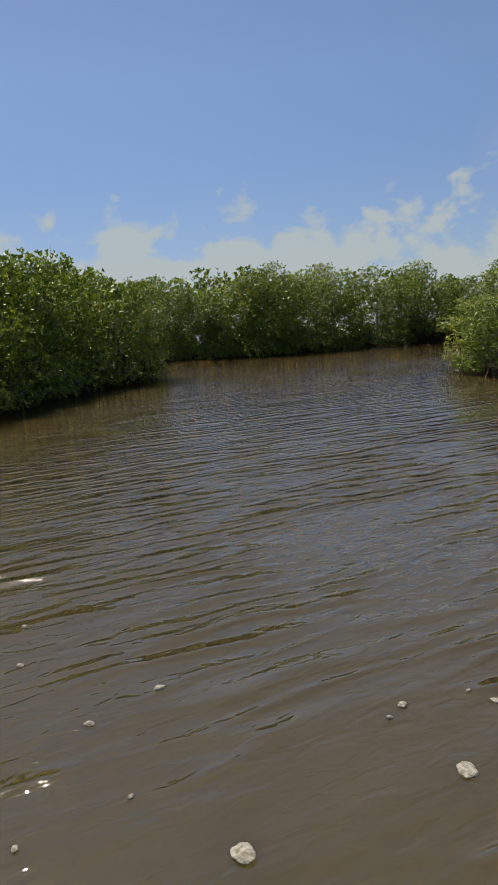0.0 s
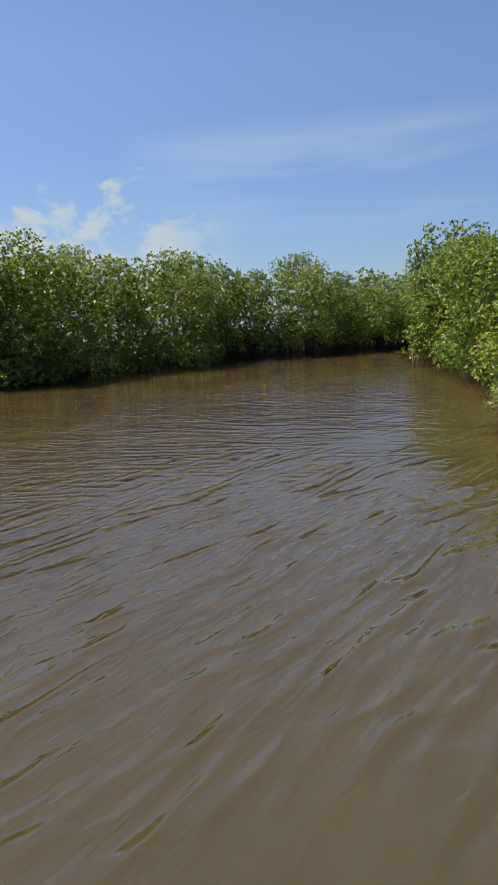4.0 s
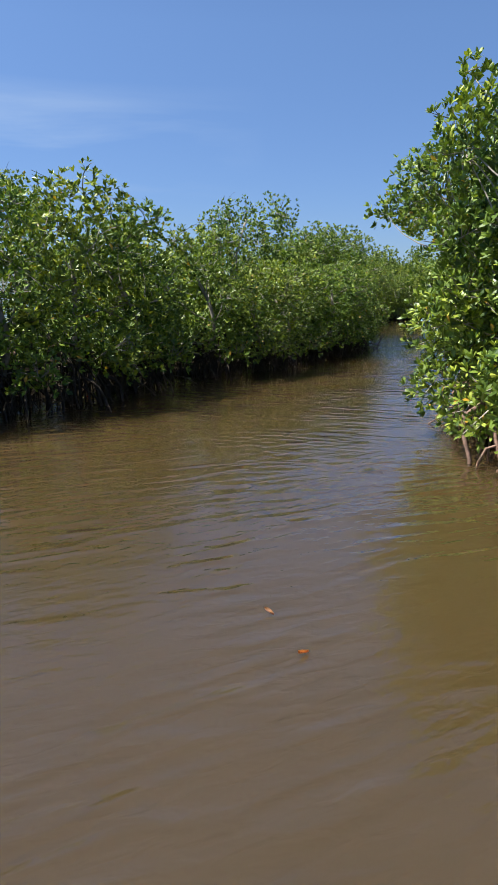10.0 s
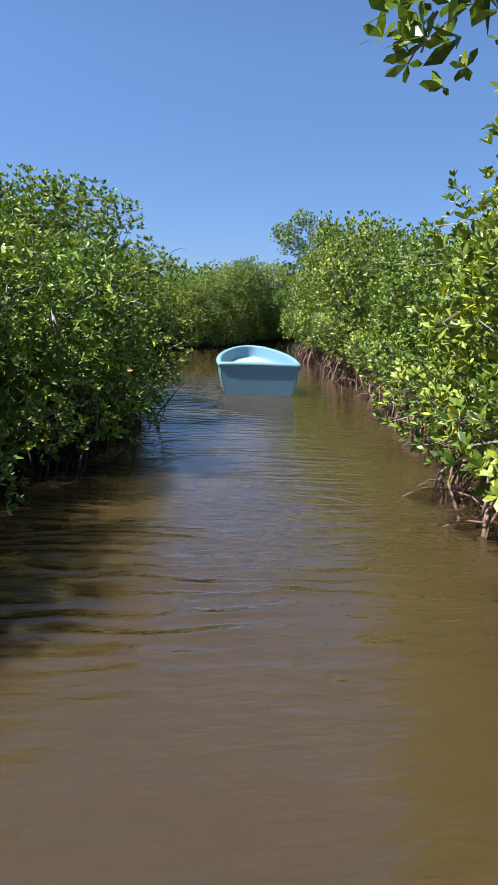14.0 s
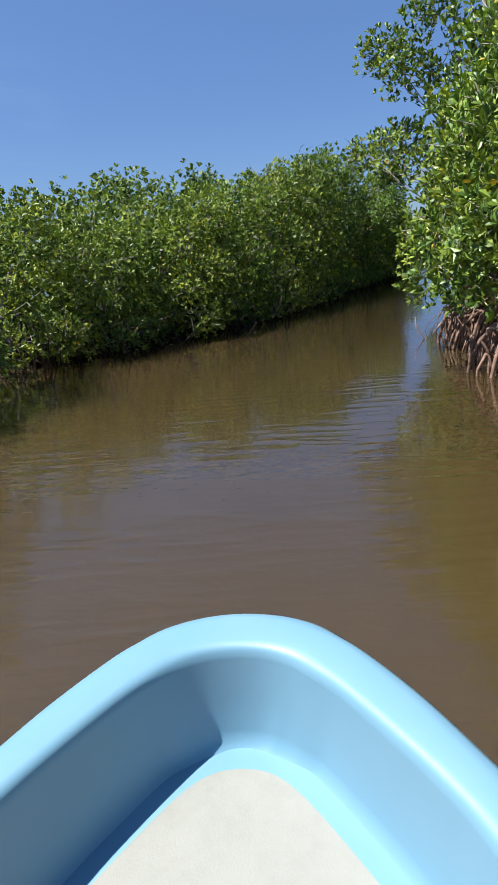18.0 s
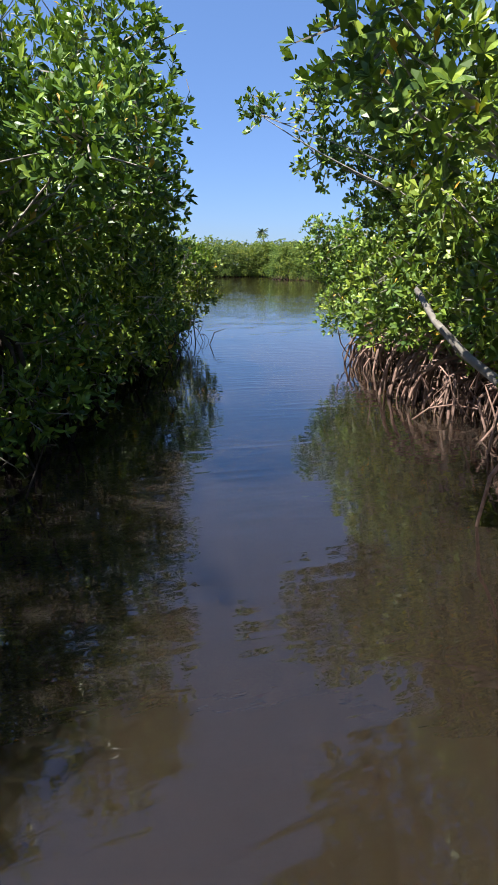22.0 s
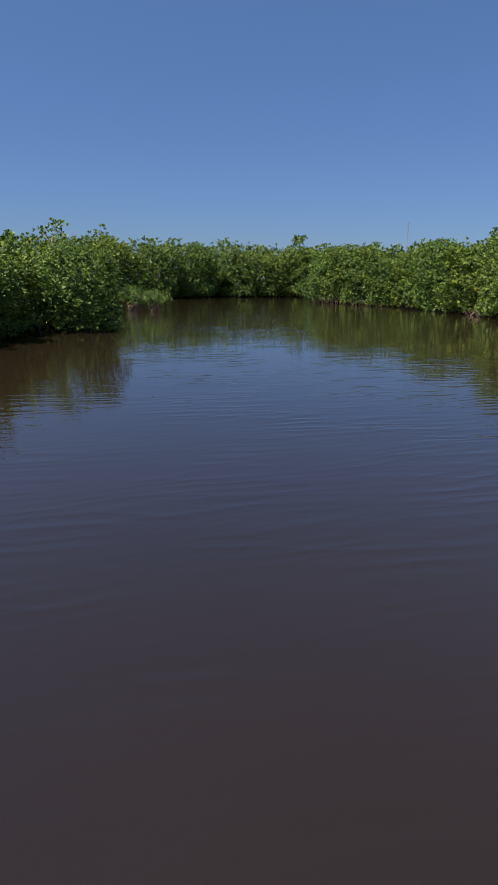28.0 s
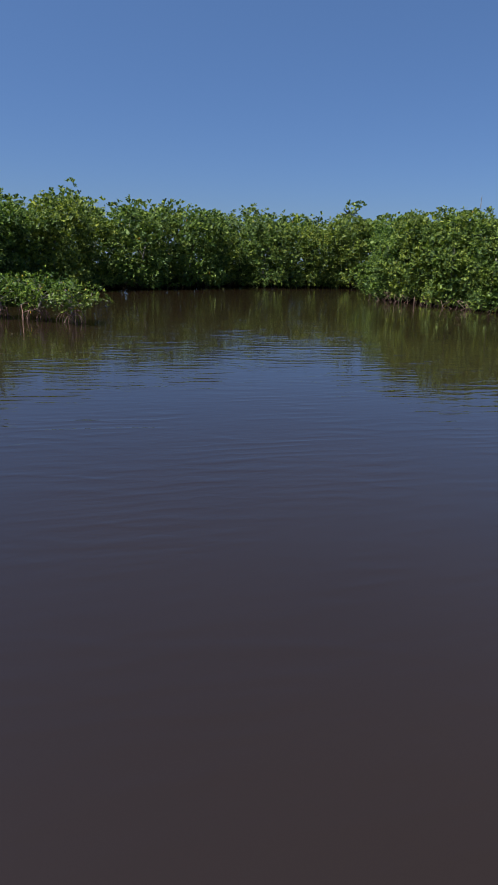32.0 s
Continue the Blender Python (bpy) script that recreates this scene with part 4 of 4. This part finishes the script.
m, nt, puff, sp = cloud_material("cumulus", (14, 3.4, 1), 3.3)
top = maths(nt, "SUBTRACT", maths(nt, "ADD", maths(nt, "MULTIPLY", puff, 1.9), -0.30), sp.outputs["Y"])
body = nt.nodes.new("ShaderNodeMapRange")
for i, v in enumerate((-0.03, 0.17, 0.0, 0.8)):
    body.inputs[i + 1].default_value = v
nt.links.new(top, body.inputs[0])
ends = nt.nodes.new("ShaderNodeMapRange")
ends.interpolation_type = "SMOOTHSTEP"
for i, v in enumerate((0.0, 0.14, 0.0, 1.0)):
    ends.inputs[i + 1].default_value = v
nt.links.new(sp.outputs["X"], ends.inputs[0])
tail = nt.nodes.new("ShaderNodeMapRange")
tail.interpolation_type = "SMOOTHSTEP"
for i, v in enumerate((0.82, 1.0, 1.0, 0.0)):
    tail.inputs[i + 1].default_value = v
nt.links.new(sp.outputs["X"], tail.inputs[0])
haze = maths(nt, "MULTIPLY", maths(nt, "POWER", maths(nt, "SUBTRACT", 1.0, sp.outputs["Y"]), 1.8), 0.26)
alpha = maths(nt, "MULTIPLY", maths(nt, "MULTIPLY", maths(nt, "MAXIMUM", body.outputs[0], haze), ends.outputs[0]), tail.outputs[0])
finish_cloud(m, nt, alpha, (0.78, 0.9, 1.0), 0.36)
tagged(sky_arc("cloud_bank", m, 60, 128, 0.5, 12.5, 2200), "low white cumulus clouds over the mangroves", "clouds", kind="structure")

m, nt, veil, sp = cloud_material("thin cirrus", (1.5, 2.4, 1), 8.1)
thin = nt.nodes.new("ShaderNodeMapRange")
for i, v in enumerate((0.40, 0.70, 0.0, 0.3)):
    thin.inputs[i + 1].default_value = v
nt.links.new(veil, thin.inputs[0])
rim = maths(nt, "MULTIPLY", maths(nt, "MULTIPLY", sp.outputs["Y"], maths(nt, "SUBTRACT", 1.0, sp.outputs["Y"])), 4.0)
rim2 = maths(nt, "MULTIPLY", maths(nt, "MULTIPLY", sp.outputs["X"], maths(nt, "SUBTRACT", 1.0, sp.outputs["X"])), 4.0)
finish_cloud(m, nt, maths(nt, "MULTIPLY", maths(nt, "MULTIPLY", thin.outputs[0], rim), rim2), (0.9, 0.96, 1.0), 0.5)
tagged(sky_arc("cirrus_veil", m, 30, 71, 6, 15.5, 2400), "thin veil of high white cloud", "clouds", kind="structure")


PALM = leaf_material("dark palm frond", [(0, (0.02, 0.035, 0.012)), (1, (0.045, 0.065, 0.02))], 0.1, 2.0)


def palm(x, y, tall):
    tree = new("palm_tree")
    rng = np.random.default_rng(5)
    part("trunk", mesh_of("trunk", *tube(bent(rng, (0, 0, 0), (0.4, 0.2, tall), 6, 0.03), np.linspace(0.2, 0.13, 6), 7), BARK, True), None, tree)
    for i in range(24):
        a, droop = i * 2.4, rng.uniform(-0.2, 0.75)
        verts, faces = [], []
        for k in range(7):
            u = k / 6
            out, up = 1.3 * u, 0.9 * u * (1 - droop) - 1.5 * u * u * (0.4 + droop)
            w = 0.2 * math.sin(math.pi * (0.08 + 0.9 * u))
            c, s = math.cos(a), math.sin(a)
            for q, dz in ((-w, -0.12), (0, 0), (w, -0.12)):
                verts.append((0.4 + out * c - q * s, 0.2 + out * s + q * c, tall + up + dz))
            if k:
                b0, b1 = 3 * (k - 1), 3 * k
                faces += [(b0, b0 + 1, b1 + 1, b1), (b0 + 1, b0 + 2, b1 + 2, b1 + 1)]
        part("frond", mesh_of("frond", verts, faces, PALM), None, tree)
    tree.matrix_basis = pose(x, y, 0)
    tagged(tree, "far coconut palm rising over the mangroves", "palm tree")


palm(182, 20.4, 7.6)


mast = new("radio_mast")
GALV = wood_material("dull galvanised steel", (0.3, 0.3, 0.3), (0.42, 0.42, 0.42), 4.0)
for k in range(3):
    c, q = math.cos(k * 2.09), math.sin(k * 2.09)
    part("leg", mesh_of("leg", *tube([(0.14 * c, 0.14 * q, 0), (0.05 * c, 0.05 * q, 10.4)], [0.025, 0.018], 5), GALV), None, mast)
for k in range(9):
    h = 0.8 + k * 1.1
    part("brace", mesh_of("brace", *tube([(0.12, 0, h), (-0.06, 0.11, h + 0.5), (-0.06, -0.11, h + 1.0)], [0.012] * 3, 4), GALV), None, mast)
mast.matrix_basis = pose(182, 2.3, 0)
tagged(mast, "thin grey radio mast far behind the mangroves", "mast")


def dead_branch(a, b, r, seed):
    rng = np.random.default_rng(seed)
    line = bent(rng, a, b, 7, 0.06)
    pieces = [tube(line, np.linspace(r, r * 0.5, 7), 6)]
    i = 4
    pieces.append(tube([line[i], line[i] + np.array((0.1, 0.12, 0.16))], [r * 0.5, r * 0.25], 5))
    tagged(part("dead_branch", mesh_of("dead_branch", *joined(pieces), BARK, True), None), "bare grey branch among the mangroves of the bank", "branch", "dead branches")


dead_branch((15.95, 27.35, -0.15), (17.1, 26.6, 0.6), 0.02, 3)
dead_branch((55.3, 28.6, -0.15), (54.9, 27.8, 1.5), 0.022, 4)
dead_branch((47.9, 29.5, 0.75), (49.75, 29.6, 1.42), 0.042, 8)


for x, y, tall, seed in ((82.6, 37.6, 3.3, 11), (85.2, 36.3, 3.0, 12), (87.4, 35.3, 2.75, 13)):
    rng = np.random.default_rng(seed)
    stem = bent(rng, (x, y, 0), (x + 0.3, y - 0.2, tall), 7, 0.05)
    pieces = [tube(stem, np.linspace(0.03, 0.008, 7), 5)]
    for k in range(6):
        a = stem[3 + k % 3]
        pieces.append(tube(bent(rng, a, a + np.array((rng.normal(0, 0.35), rng.normal(0, 0.35), rng.uniform(0.3, 0.7))), 4, 0.1), [0.012, 0.01, 0.008, 0.004], 4))
    tagged(part("dead_tree", mesh_of("dead_tree", *joined(pieces), BARK, True), None), "leafless grey dead tree among green mangroves", "dead tree", "dead trees")
